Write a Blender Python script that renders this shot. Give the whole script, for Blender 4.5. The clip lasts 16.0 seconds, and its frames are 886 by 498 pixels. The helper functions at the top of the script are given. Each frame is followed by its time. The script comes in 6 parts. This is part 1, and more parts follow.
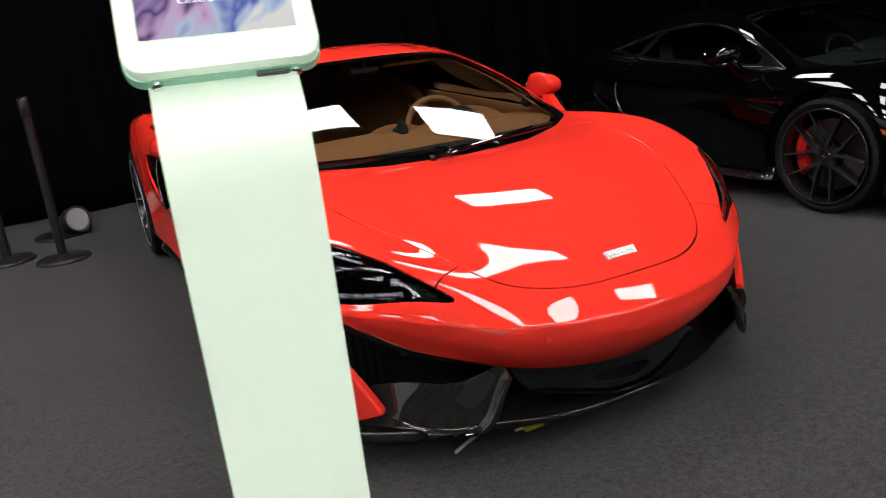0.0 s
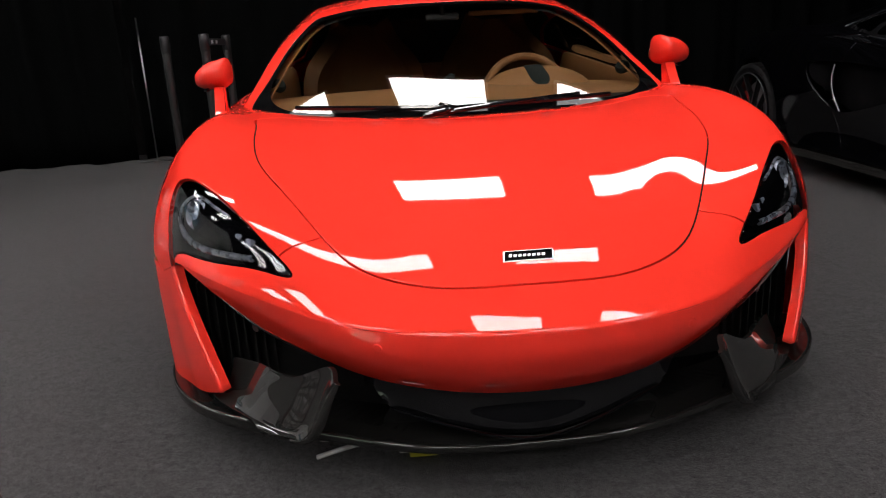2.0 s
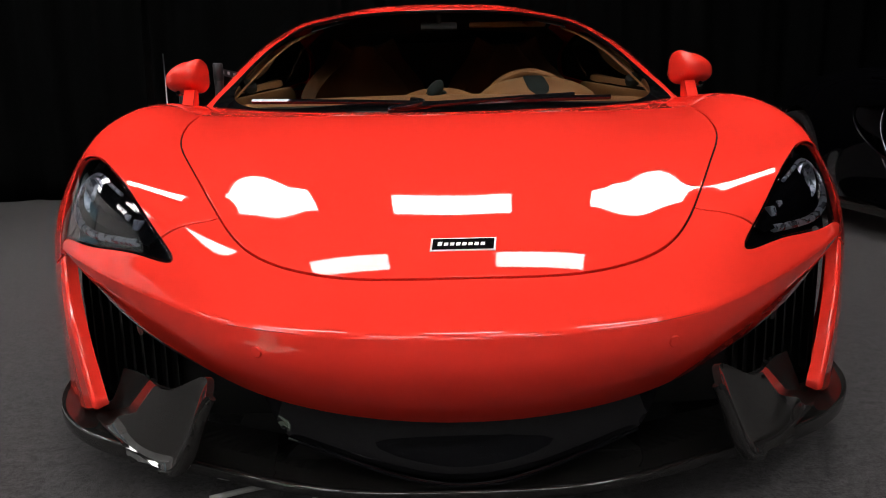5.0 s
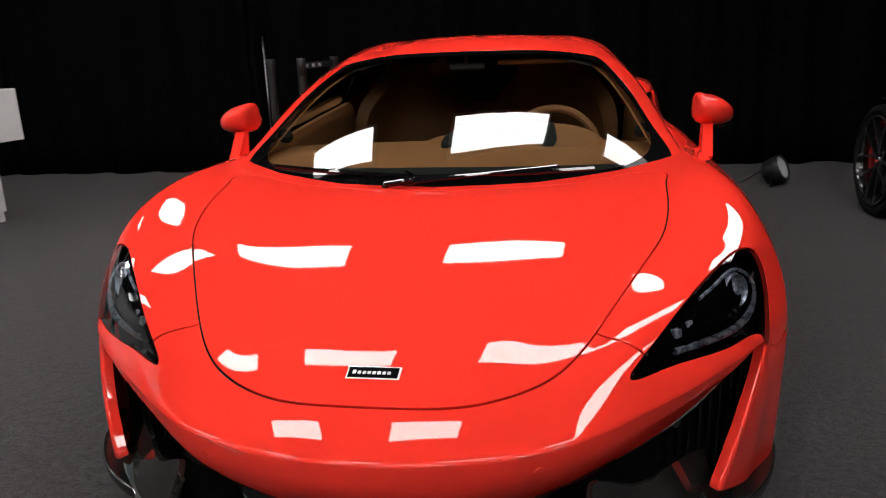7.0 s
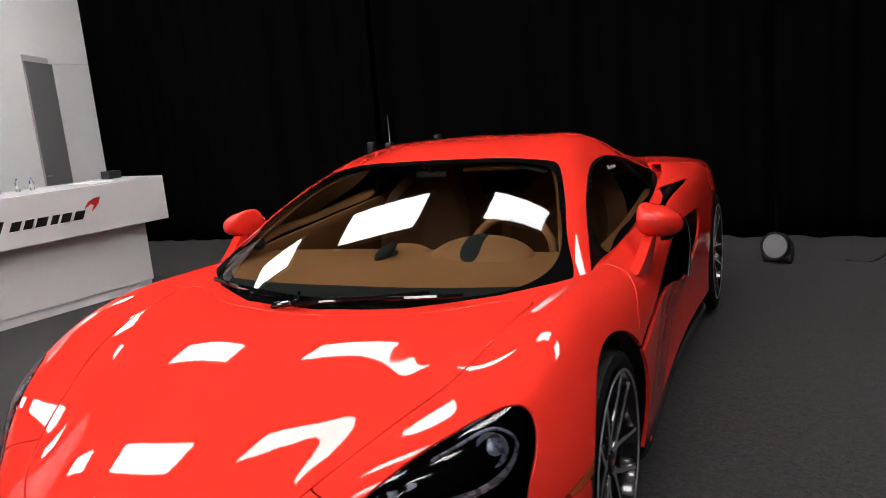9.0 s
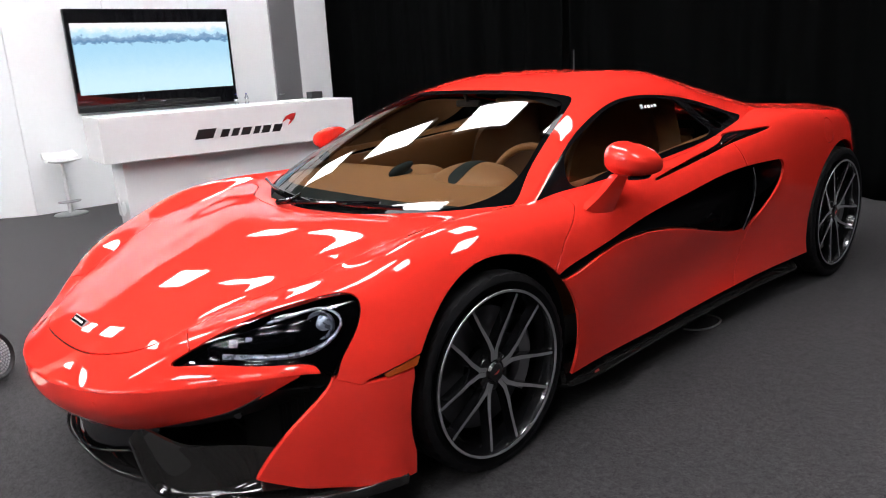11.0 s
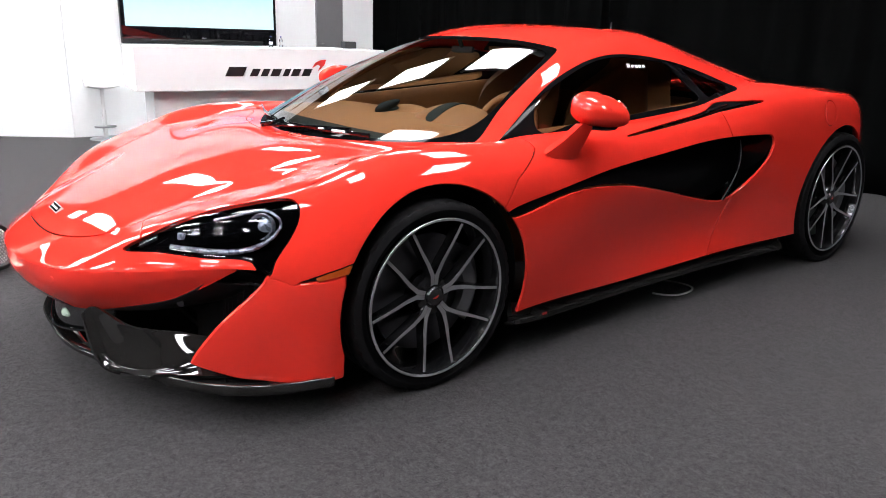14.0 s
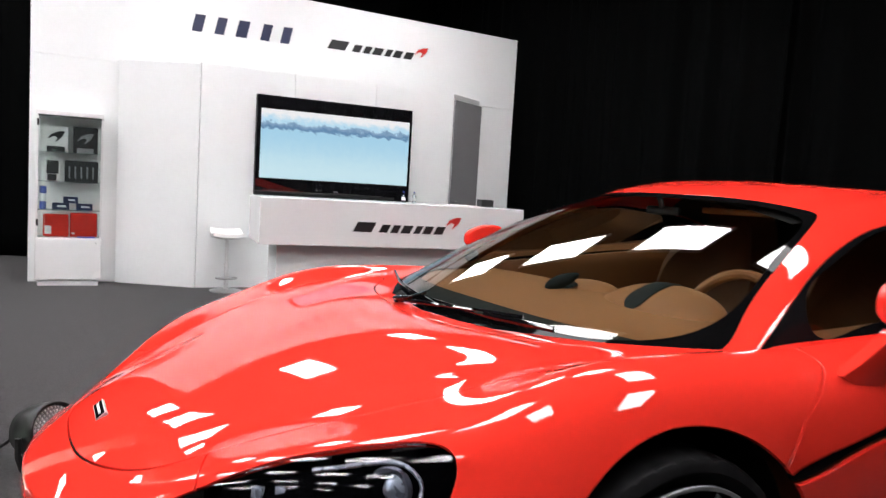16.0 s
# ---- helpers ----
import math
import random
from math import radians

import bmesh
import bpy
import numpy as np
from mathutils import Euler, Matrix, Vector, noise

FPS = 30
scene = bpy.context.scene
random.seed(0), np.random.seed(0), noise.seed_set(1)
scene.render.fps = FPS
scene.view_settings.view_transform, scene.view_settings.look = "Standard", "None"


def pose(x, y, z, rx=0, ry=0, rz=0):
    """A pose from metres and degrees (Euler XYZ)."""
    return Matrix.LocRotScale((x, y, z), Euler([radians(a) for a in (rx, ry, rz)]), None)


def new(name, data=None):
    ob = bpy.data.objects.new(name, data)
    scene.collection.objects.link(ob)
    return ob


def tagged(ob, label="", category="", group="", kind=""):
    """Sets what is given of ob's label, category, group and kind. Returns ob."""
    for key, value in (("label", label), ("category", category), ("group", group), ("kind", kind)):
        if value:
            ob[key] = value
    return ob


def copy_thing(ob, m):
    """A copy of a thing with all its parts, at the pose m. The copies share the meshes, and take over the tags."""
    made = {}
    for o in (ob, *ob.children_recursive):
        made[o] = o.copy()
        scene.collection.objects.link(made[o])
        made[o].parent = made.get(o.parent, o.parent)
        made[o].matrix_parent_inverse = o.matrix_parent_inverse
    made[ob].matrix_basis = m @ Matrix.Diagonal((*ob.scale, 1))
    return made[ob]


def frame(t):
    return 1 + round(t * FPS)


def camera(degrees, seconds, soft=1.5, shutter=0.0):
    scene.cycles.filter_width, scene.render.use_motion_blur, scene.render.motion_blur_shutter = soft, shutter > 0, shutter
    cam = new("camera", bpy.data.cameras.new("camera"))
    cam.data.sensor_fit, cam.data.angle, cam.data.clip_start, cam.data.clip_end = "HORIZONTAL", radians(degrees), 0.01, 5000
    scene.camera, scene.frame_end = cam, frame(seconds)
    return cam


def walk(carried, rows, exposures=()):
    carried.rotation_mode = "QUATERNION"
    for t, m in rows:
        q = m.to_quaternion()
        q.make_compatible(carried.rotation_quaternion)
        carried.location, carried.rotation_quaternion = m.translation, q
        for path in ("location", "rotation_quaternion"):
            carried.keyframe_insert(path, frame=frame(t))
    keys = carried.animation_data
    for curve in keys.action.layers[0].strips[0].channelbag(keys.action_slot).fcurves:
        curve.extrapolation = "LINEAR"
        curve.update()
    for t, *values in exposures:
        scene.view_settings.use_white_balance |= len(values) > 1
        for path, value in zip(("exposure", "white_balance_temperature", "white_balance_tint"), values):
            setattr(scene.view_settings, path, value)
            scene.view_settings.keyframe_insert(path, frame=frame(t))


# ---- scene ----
cam = camera(62.5, 16.0, soft=0.95, shutter=0.3)
PATH = [
    (0, pose(-1.324, -1.437, 1.182, 73.83, 6.25, -28.17)),
    (0.5, pose(-1.079, -1.443, 1.158, 75.00, 6.16, -22.64)),
    (1, pose(-0.798, -1.466, 1.132, 75.75, 5.14, -13.03)),
    (1.5, pose(-0.519, -1.378, 1.063, 74.86, 4.08, -8.64)),
    (2, pose(-0.287, -1.340, 0.994, 73.81, 2.85, -5.14)),
    (2.5, pose(-0.134, -1.316, 0.887, 75.24, 1.15, -0.63)),
    (3, pose(-0.075, -1.196, 0.804, 77.44, 0.65, -1.08)),
    (3.5, pose(-0.056, -1.090, 0.749, 79.62, 1.51, -1.17)),
    (5.8, pose(-0.050, -1.064, 0.804, 77.81, 0.65, -0.91)),
    (6, pose(-0.009, -1.080, 0.863, 76.81, 1.01, -0.07)),
    (6.5, pose(0.165, -1.172, 1.025, 75.46, 1.64, 2.84)),
    (7, pose(0.350, -1.171, 1.163, 74.35, 1.96, 8.38)),
    (7.5, pose(0.558, -1.114, 1.252, 74.15, 3.73, 15.43)),
    (8, pose(0.834, -1.062, 1.335, 76.67, 5.56, 20.98)),
    (8.5, pose(1.100, -0.973, 1.365, 78.77, 5.22, 23.07)),
    (10.8, pose(2.287, -0.515, 1.272, 75.47, 3.77, 44.39)),
    (11, pose(2.373, -0.484, 1.269, 75.48, 3.05, 47.25)),
    (11.5, pose(2.540, -0.477, 1.220, 76.09, 0.34, 49.27)),
    (12, pose(2.628, -0.450, 1.188, 75.87, -1.15, 50.40)),
    (12.5, pose(2.673, -0.379, 1.152, 74.96, -1.67, 52.39)),
    (13, pose(2.683, -0.356, 1.147, 73.34, -1.81, 52.60)),
    (13.5, pose(2.671, -0.344, 1.143, 73.57, -1.91, 51.80)),
    (14, pose(2.670, -0.342, 1.144, 73.52, -1.77, 52.14)),
    (14.5, pose(2.666, -0.334, 1.149, 73.44, -1.36, 52.60)),
    (15, pose(2.494, -0.286, 1.152, 75.46, -2.96, 55.99)),
    (15.5, pose(2.148, -0.174, 1.157, 80.36, -3.75, 57.47)),
    (16, pose(1.833, -0.012, 1.102, 85.35, -3.37, 61.37)),
]
walk(cam, PATH, exposures=[(0, -.6, 6600, 10), (6.5, -.62, 6600, 10), (7.5, -.88, 6600, 10), (8.5, -.74, 6600, 10), (11.0, .12, 6250, 11), (12.5, .38, 6250, 11), (13.5, .56, 6250, 11), (15.0, .40, 6250, 11), (16.0, -.13, 6400, 11)])

# ---- light: a dark hall, rows of ceiling panels ----
world = bpy.data.worlds.new("hall_air")
scene.world = world
world.use_nodes = True
world.node_tree.nodes["Background"].inputs[0].default_value = (.6, .7, .8, 1)
world.node_tree.nodes["Background"].inputs[1].default_value = 0.004
CEILING = 4.0
LAMP_POWER = 27.0
# rows of panels: y, x of one panel; every second row is staggered
PANEL_ROWS = [(3.45, .12), (1.25, 1.12), (-.95, .12), (-3.15, 1.17), (-5.35, .12), (-7.55, 1.17)]

# ---- materials ----
def material(name, color=(.5, .5, .5), rough=.5, metal=0.0, coat=0.0, noise_scale=0.0, noise_amount=0.0, bump=0.0, bump_scale=200.0, spec=.5, emit=None, power=0.0, sheen=0.0, coat_rough=.03):
    m = bpy.data.materials.new(name)
    m.use_nodes = True
    nt = m.node_tree
    b = nt.nodes["Principled BSDF"]
    b.inputs["Base Color"].default_value = (*color, 1)
    b.inputs["Roughness"].default_value = rough
    b.inputs["Metallic"].default_value = metal
    b.inputs["Coat Weight"].default_value = coat
    b.inputs["Coat Roughness"].default_value = coat_rough
    b.inputs["Specular IOR Level"].default_value = spec
    b.inputs["Sheen Weight"].default_value = sheen
    if emit:
        b.inputs["Emission Color"].default_value = (*emit, 1)
        b.inputs["Emission Strength"].default_value = power
    if noise_amount or bump:
        tc = nt.nodes.new("ShaderNodeTexCoord")
    if noise_amount:
        n1, n2 = nt.nodes.new("ShaderNodeTexNoise"), nt.nodes.new("ShaderNodeTexNoise")
        n1.inputs["Scale"].default_value, n1.inputs["Detail"].default_value = noise_scale, 6
        n2.inputs["Scale"].default_value, n2.inputs["Detail"].default_value = noise_scale * 14, 4
        add = nt.nodes.new("ShaderNodeMath")
        add.operation = "ADD"
        ramp = nt.nodes.new("ShaderNodeMapRange")
        ramp.inputs["From Min"].default_value, ramp.inputs["From Max"].default_value = .6, 1.4
        ramp.inputs["To Min"].default_value, ramp.inputs["To Max"].default_value = 1 - noise_amount, 1 + noise_amount
        mul = nt.nodes.new("ShaderNodeVectorMath")
        mul.operation = "SCALE"
        mul.inputs[0].default_value = color
        for n in (n1, n2):
            nt.links.new(tc.outputs["Object"], n.inputs["Vector"])
        nt.links.new(n1.outputs["Fac"], add.inputs[0])
        nt.links.new(n2.outputs["Fac"], add.inputs[1])
        nt.links.new(add.outputs[0], ramp.inputs["Value"])
        nt.links.new(ramp.outputs[0], mul.inputs["Scale"])
        nt.links.new(mul.outputs[0], b.inputs["Base Color"])
        rr = nt.nodes.new("ShaderNodeMapRange")
        rr.inputs["To Min"].default_value, rr.inputs["To Max"].default_value = max(rough - .07, .02), min(rough + .07, 1)
        nt.links.new(n1.outputs["Fac"], rr.inputs["Value"])
        nt.links.new(rr.outputs[0], b.inputs["Roughness"])
    if bump:
        n3, bp = nt.nodes.new("ShaderNodeTexNoise"), nt.nodes.new("ShaderNodeBump")
        n3.inputs["Scale"].default_value, n3.inputs["Detail"].default_value = bump_scale, 3
        bp.inputs["Strength"].default_value, bp.inputs["Distance"].default_value = bump, .002
        nt.links.new(tc.outputs["Object"], n3.inputs["Vector"])
        nt.links.new(n3.outputs["Fac"], bp.inputs["Height"])
        nt.links.new(bp.outputs[0], b.inputs["Normal"])
    return m


def glass_material(name, tint, clear=True, ior=1.5):
    """Thin tinted pane: see-through with a mirror sheen that grows at grazing angles."""
    m = bpy.data.materials.new(name)
    m.use_nodes = True
    nt = m.node_tree
    nt.nodes.clear()
    out, mix = nt.nodes.new("ShaderNodeOutputMaterial"), nt.nodes.new("ShaderNodeMixShader")
    tr, gl, fr = nt.nodes.new("ShaderNodeBsdfTransparent"), nt.nodes.new("ShaderNodeBsdfGlossy"), nt.nodes.new("ShaderNodeFresnel")
    tr.inputs[0].default_value = (*tint, 1)
    gl.inputs["Roughness"].default_value = .005
    fr.inputs["IOR"].default_value = ior
    nt.links.new(fr.outputs[0], mix.inputs[0])
    nt.links.new(tr.outputs[0], mix.inputs[1])
    nt.links.new(gl.outputs[0], mix.inputs[2])
    nt.links.new(mix.outputs[0], out.inputs[0])
    return m


def carbon_material(name):
    """Clear-coated twill weave: two crossed sets of fine threads."""
    m = material(name, (.01, .01, .011), .5, 0, 1.0, spec=0, coat_rough=.025)
    m.node_tree.nodes["Principled BSDF"].inputs["Coat IOR"].default_value = 1.6
    nt = m.node_tree
    b = nt.nodes["Principled BSDF"]
    tc, ck, mx = nt.nodes.new("ShaderNodeTexCoord"), nt.nodes.new("ShaderNodeTexChecker"), nt.nodes.new("ShaderNodeMapping")
    mx.inputs["Rotation"].default_value = (.6, .4, .785)
    ck.inputs["Scale"].default_value = 260
    ck.inputs["Color1"].default_value = (.012, .0115, .011, 1)
    ck.inputs["Color2"].default_value = (.019, .018, .017, 1)
    nt.links.new(tc.outputs["Object"], mx.inputs[0])
    nt.links.new(mx.outputs[0], ck.inputs["Vector"])
    nt.links.new(ck.outputs["Color"], b.inputs["Base Color"])
    return m


RED = material("red_car_paint", (.84, .036, .023), .55, 0, 1.0, 3.0, .02, spec=0.0)
BLACK_PAINT = material("black_car_paint", (.0012, .0012, .0016), .5, 0, 1.0, 3.0, .05, spec=0.0)
FRIT = material("black_glass_print", (.003, .0032, .0034), .7, 0, .12, 30, .1, spec=0, coat_rough=.01)
GLOSS_BLACK = material("gloss_black_trim", (.006, .006, .007), .5, 0, 1.0, 30, .1, spec=0, coat_rough=.015)
INTAKE_BLACK = material("black_intake_plastic", (.005, .005, .0055), .6, 0, .12, 20, .1, spec=0, coat_rough=.02)
SATIN_BLACK = material("satin_black_plastic", (.012, .012, .013), .45, 0, 0, 30, .1)
DARK = material("dark_underbody", (.006, .006, .006), .8, 0, 0, 20, .1, spec=.2)
CARBON = carbon_material("carbon_fibre")
RUBBER = material("tyre_rubber", (.0062, .0062, .0068), .6, 0, 0, 25, .12, .15, 300, spec=.2)
RIM_DARK = material("dark_wheel_paint", (.010, .010, .011), .22, .3, 1.0, 40, .05)
RIM_FACE = material("machined_alloy_face", (.46, .46, .475), .38, .7, .3, 60, .08)
RIM_BLACK = material("satin_black_wheel_paint", (.034, .034, .036), .38, .4, 0, 40, .05)
STEEL = material("brushed_steel", (.42, .42, .43), .3, 1.0, 0, 60, .08)
SATIN_ALLOY = material("satin_alloy", (.72, .72, .74), .38, .7)
CHROME = material("chrome", (.8, .8, .82), .06, 1.0)
DISC = material("brake_disc_iron", (.10, .10, .105), .35, 1.0, 0, 80, .12)
CALIPER_GREY = material("grey_caliper_paint", (.20, .20, .21), .3, .4, .4, 30, .05)
CALIPER_RED = material("red_caliper_paint", (.55, .012, .01), .3, 0, .5, 30, .05)
TAN = material("tan_leather", (.36, .155, .052), .55, 0, 0, 18, .10, .12, 420)
DARK_LEATHER = material("dark_grey_leather", (.014, .019, .018), .65, 0, 0, 18, .1, .12, 420, spec=.2)
# the tan leather again, darkened in colour for the shade around the seats
SEAT_SHADED = material("shaded_seat_leather", (.16, .070, .026), .6, 0, 0, 18, .12, .12, 420, spec=.2)
HEADLINER = material("black_headlining", (.012, .011, .010), .9, 0, 0, 40, .1, .1, 500)
SCREEN_GLASS = glass_material("windscreen_glass", (.54, .585, .57))
SIDE_GLASS = glass_material("tinted_side_glass", (.45, .47, .45))
# tint set almost opaque to hide the red shell inside; the glass itself is clearer
QUARTER_GLASS = glass_material("blocking_quarter_glass", (.05, .055, .055))
LENS = glass_material("headlight_lens", (.88, .90, .93), ior=1.5)
LAMP_CHROME = material("headlight_reflector", (.34, .37, .43), .28, .6, .5, 60, .1)
LAMP_DARK = material("headlight_housing", (.0022, .0022, .0026), .6, 0, 0, 40, .1, spec=0)
AMBER = material("amber_side_lens", (.42, .07, .01), .2, 0, .6, 60, .15)
RED_MARK = material("red_mark_paint", (.62, .03, .02), .35, 0, .2)
WHITE_MARK = material("white_mark_paint", (.75, .75, .76), .4)
CARPET = material("charcoal_carpet", (.0345, .0325, .0335), .95, 0, 0, 1.6, .16, 0, 420, spec=.1, sheen=.1)


def add_pile(m):
    """Needle-felt pile: speckled fibres of two sizes, pale lint, and a rough relief."""
    nt = m.node_tree
    b = nt.nodes["Principled BSDF"]
    tc = nt.nodes.new("ShaderNodeTexCoord")
    old = b.inputs["Base Color"].links[0].from_socket
    fine, mid, bp, height = nt.nodes.new("ShaderNodeTexNoise"), nt.nodes.new("ShaderNodeTexNoise"), nt.nodes.new("ShaderNodeBump"), nt.nodes.new("ShaderNodeMath")
    fine.inputs["Scale"].default_value, fine.inputs["Detail"].default_value, fine.inputs["Roughness"].default_value = 190, 3, .85
    mid.inputs["Scale"].default_value, mid.inputs["Detail"].default_value, mid.inputs["Roughness"].default_value = 42, 5, .8
    add, mp, mul = nt.nodes.new("ShaderNodeMath"), nt.nodes.new("ShaderNodeMapRange"), nt.nodes.new("ShaderNodeVectorMath")
    for n in (fine, mid):
        nt.links.new(tc.outputs["Object"], n.inputs["Vector"])
    nt.links.new(fine.outputs["Fac"], add.inputs[0])
    nt.links.new(mid.outputs["Fac"], add.inputs[1])
    mp.inputs["From Min"].default_value, mp.inputs["From Max"].default_value = .7, 1.3
    mp.inputs["To Min"].default_value, mp.inputs["To Max"].default_value = .22, 1.95
    nt.links.new(add.outputs[0], mp.inputs["Value"])
    mul.operation = "SCALE"
    nt.links.new(old, mul.inputs[0])
    # scattered pale lint and dark fibre knots
    fleck, keep, spread, total = nt.nodes.new("ShaderNodeTexVoronoi"), nt.nodes.new("ShaderNodeSeparateColor"), nt.nodes.new("ShaderNodeMapRange"), nt.nodes.new("ShaderNodeMath")
    fleck.inputs["Scale"].default_value = 150
    nt.links.new(tc.outputs["Object"], fleck.inputs["Vector"])
    nt.links.new(fleck.outputs["Color"], keep.inputs[0])
    spread.inputs["From Min"].default_value, spread.inputs["To Min"].default_value, spread.inputs["To Max"].default_value = 0, -.34, .34
    nt.links.new(keep.outputs[0], spread.inputs["Value"])
    total.operation = "ADD"
    nt.links.new(mp.outputs[0], total.inputs[0])
    nt.links.new(spread.outputs[0], total.inputs[1])
    nt.links.new(total.outputs[0], mul.inputs["Scale"])
    nt.links.new(mul.outputs[0], b.inputs["Base Color"])
    bp.inputs["Strength"].default_value, bp.inputs["Distance"].default_value = 1.0, .004
    nt.links.new(add.outputs[0], bp.inputs["Height"])
    nt.links.new(bp.outputs[0], b.inputs["Normal"])


add_pile(CARPET)
CURTAIN = material("black_drape_cloth", (.0019, .0021, .0021), .95, 0, 0, 4, .22, .3, 600, spec=.02)
CEIL = material("dark_ceiling_board", (.008, .008, .009), .9, 0, 0, 2, .1)
PANEL_LIGHT = material("ceiling_panel_diffuser", (.9, .9, .9), .5, emit=(1.0, .97, .965), power=LAMP_POWER)
# half-strength emission added to the blades, so their lines reflect less dark
LOUVRE_GLOW = material("glowing_louvre_blade", (.8, .8, .8), .5, emit=(1.0, .97, .965), power=LAMP_POWER * .5)
WALL_WHITE = material("white_stand_laminate", (.84, .86, .86), .38, 0, 0, 2.5, .02, .03, 60)
DOOR_GREY = material("grey_door_laminate", (.30, .30, .31), .5, 0, 0, 3, .04)
COUNTER_WHITE = material("white_counter_lacquer", (.80, .80, .80), .25, 0, .2, 2.5, .015)
# emission added to the kiosk's acrylic and its edge to brighten them; no lamp
KIOSK_WHITE = material("green_white_acrylic_glow", (.72, .86, .72), .28, 0, .3, 4, .02, emit=(.80, 1.0, .80), power=.52)
KIOSK_EDGE = material("green_acrylic_edge_glow", (.34, .62, .47), .2, 0, .4, 6, .05, emit=(.30, .62, .42), power=.30)
BLACK_SIGN = material("black_sign_vinyl", (.008, .008, .009), .4)
NAVY_SIGN = material("navy_sign_vinyl", (.012, .018, .06), .4)
RED_SIGN = material("red_sign_vinyl", (.62, .03, .025), .4)
GREEN_CARPET = material("green_carpet", (.02, .30, .06), .95, 0, 0, 4, .15, .5, 400, spec=.1)
PLASTIC_BLACK = material("black_moulded_plastic", (.012, .012, .012), .4, 0, 0, 20, .1)
LED_WHITE = material("led_lens_cluster", (.62, .62, .63), .25, 0, .5)
STOOL_WHITE = material("white_stool_plastic", (.78, .78, .77), .3, 0, .1, 6, .02)
SHELF_GLASS = glass_material("cabinet_glass", (.88, .93, .92))
WATER = glass_material("clear_plastic_bottle", (.9, .93, .95))
BLUE_CAP = material("blue_cap_plastic", (.03, .06, .35), .4)
RED_CLOTH = material("red_cotton_cloth", (.55, .03, .02), .9, 0, 0, 25, .15, .3, 400, spec=.1)
WHITE_CARD = material("white_card", (.72, .72, .71), .5)
BLACK_CARD = material("black_card", (.014, .014, .015), .45)
GREY_CARD = material("grey_card", (.22, .22, .23), .5)
CABLE_WHITE = material("white_cable_sheath", (.6, .6, .58), .5)
YELLOW_TAG = material("yellow_tag_plastic", (.55, .5, .03), .4)
SCREEN_INK = material("lit_screen_words", (.8, .8, .85), .4, emit=(.8, .85, 1.0), power=.9)


def tablet_picture(name):
    """A lit violet picture: sweeping pale bands over a dark corner."""
    m = bpy.data.materials.new(name)
    m.use_nodes = True
    nt = m.node_tree
    b = nt.nodes["Principled BSDF"]
    b.inputs["Base Color"].default_value, b.inputs["Roughness"].default_value = (.01, .01, .015, 1), .15
    tc, sep, n, a1, a2 = (nt.nodes.new("ShaderNode" + q) for q in ("TexCoord", "SeparateXYZ", "TexNoise", "Math", "Math"))
    n.inputs["Scale"].default_value, n.inputs["Detail"].default_value, n.inputs["Distortion"].default_value = 2.2, 2, 1.6
    nt.links.new(tc.outputs["Generated"], sep.inputs[0])
    nt.links.new(tc.outputs["Generated"], n.inputs["Vector"])
    a1.operation = a2.operation = "MULTIPLY_ADD"
    a1.inputs[1].default_value, a2.inputs[1].default_value = .62, -.75
    nt.links.new(sep.outputs["X"], a1.inputs[0])
    nt.links.new(n.outputs["Fac"], a1.inputs[2])
    nt.links.new(sep.outputs["Z"], a2.inputs[0])
    nt.links.new(a1.outputs[0], a2.inputs[2])
    ramp = nt.nodes.new("ShaderNodeValToRGB")
    for pos, col in ((.05, (.03, .02, .10, 1)), (.22, (.16, .10, .30, 1)), (.36, (.45, .30, .62, 1)), (.46, (.10, .06, .22, 1)), (.56, (.72, .48, .78, 1)), (.70, (.62, .74, .95, 1)), (.84, (.10, .16, .62, 1)), (.92, (.66, .80, 1, 1))):
        ramp.color_ramp.elements.new(pos).color = col
    nt.links.new(a2.outputs[0], ramp.inputs[0])
    nt.links.new(ramp.outputs["Color"], b.inputs["Emission Color"])
    b.inputs["Emission Strength"].default_value = 1.0
    return m


PURPLE_INK = tablet_picture("violet_screen_picture")


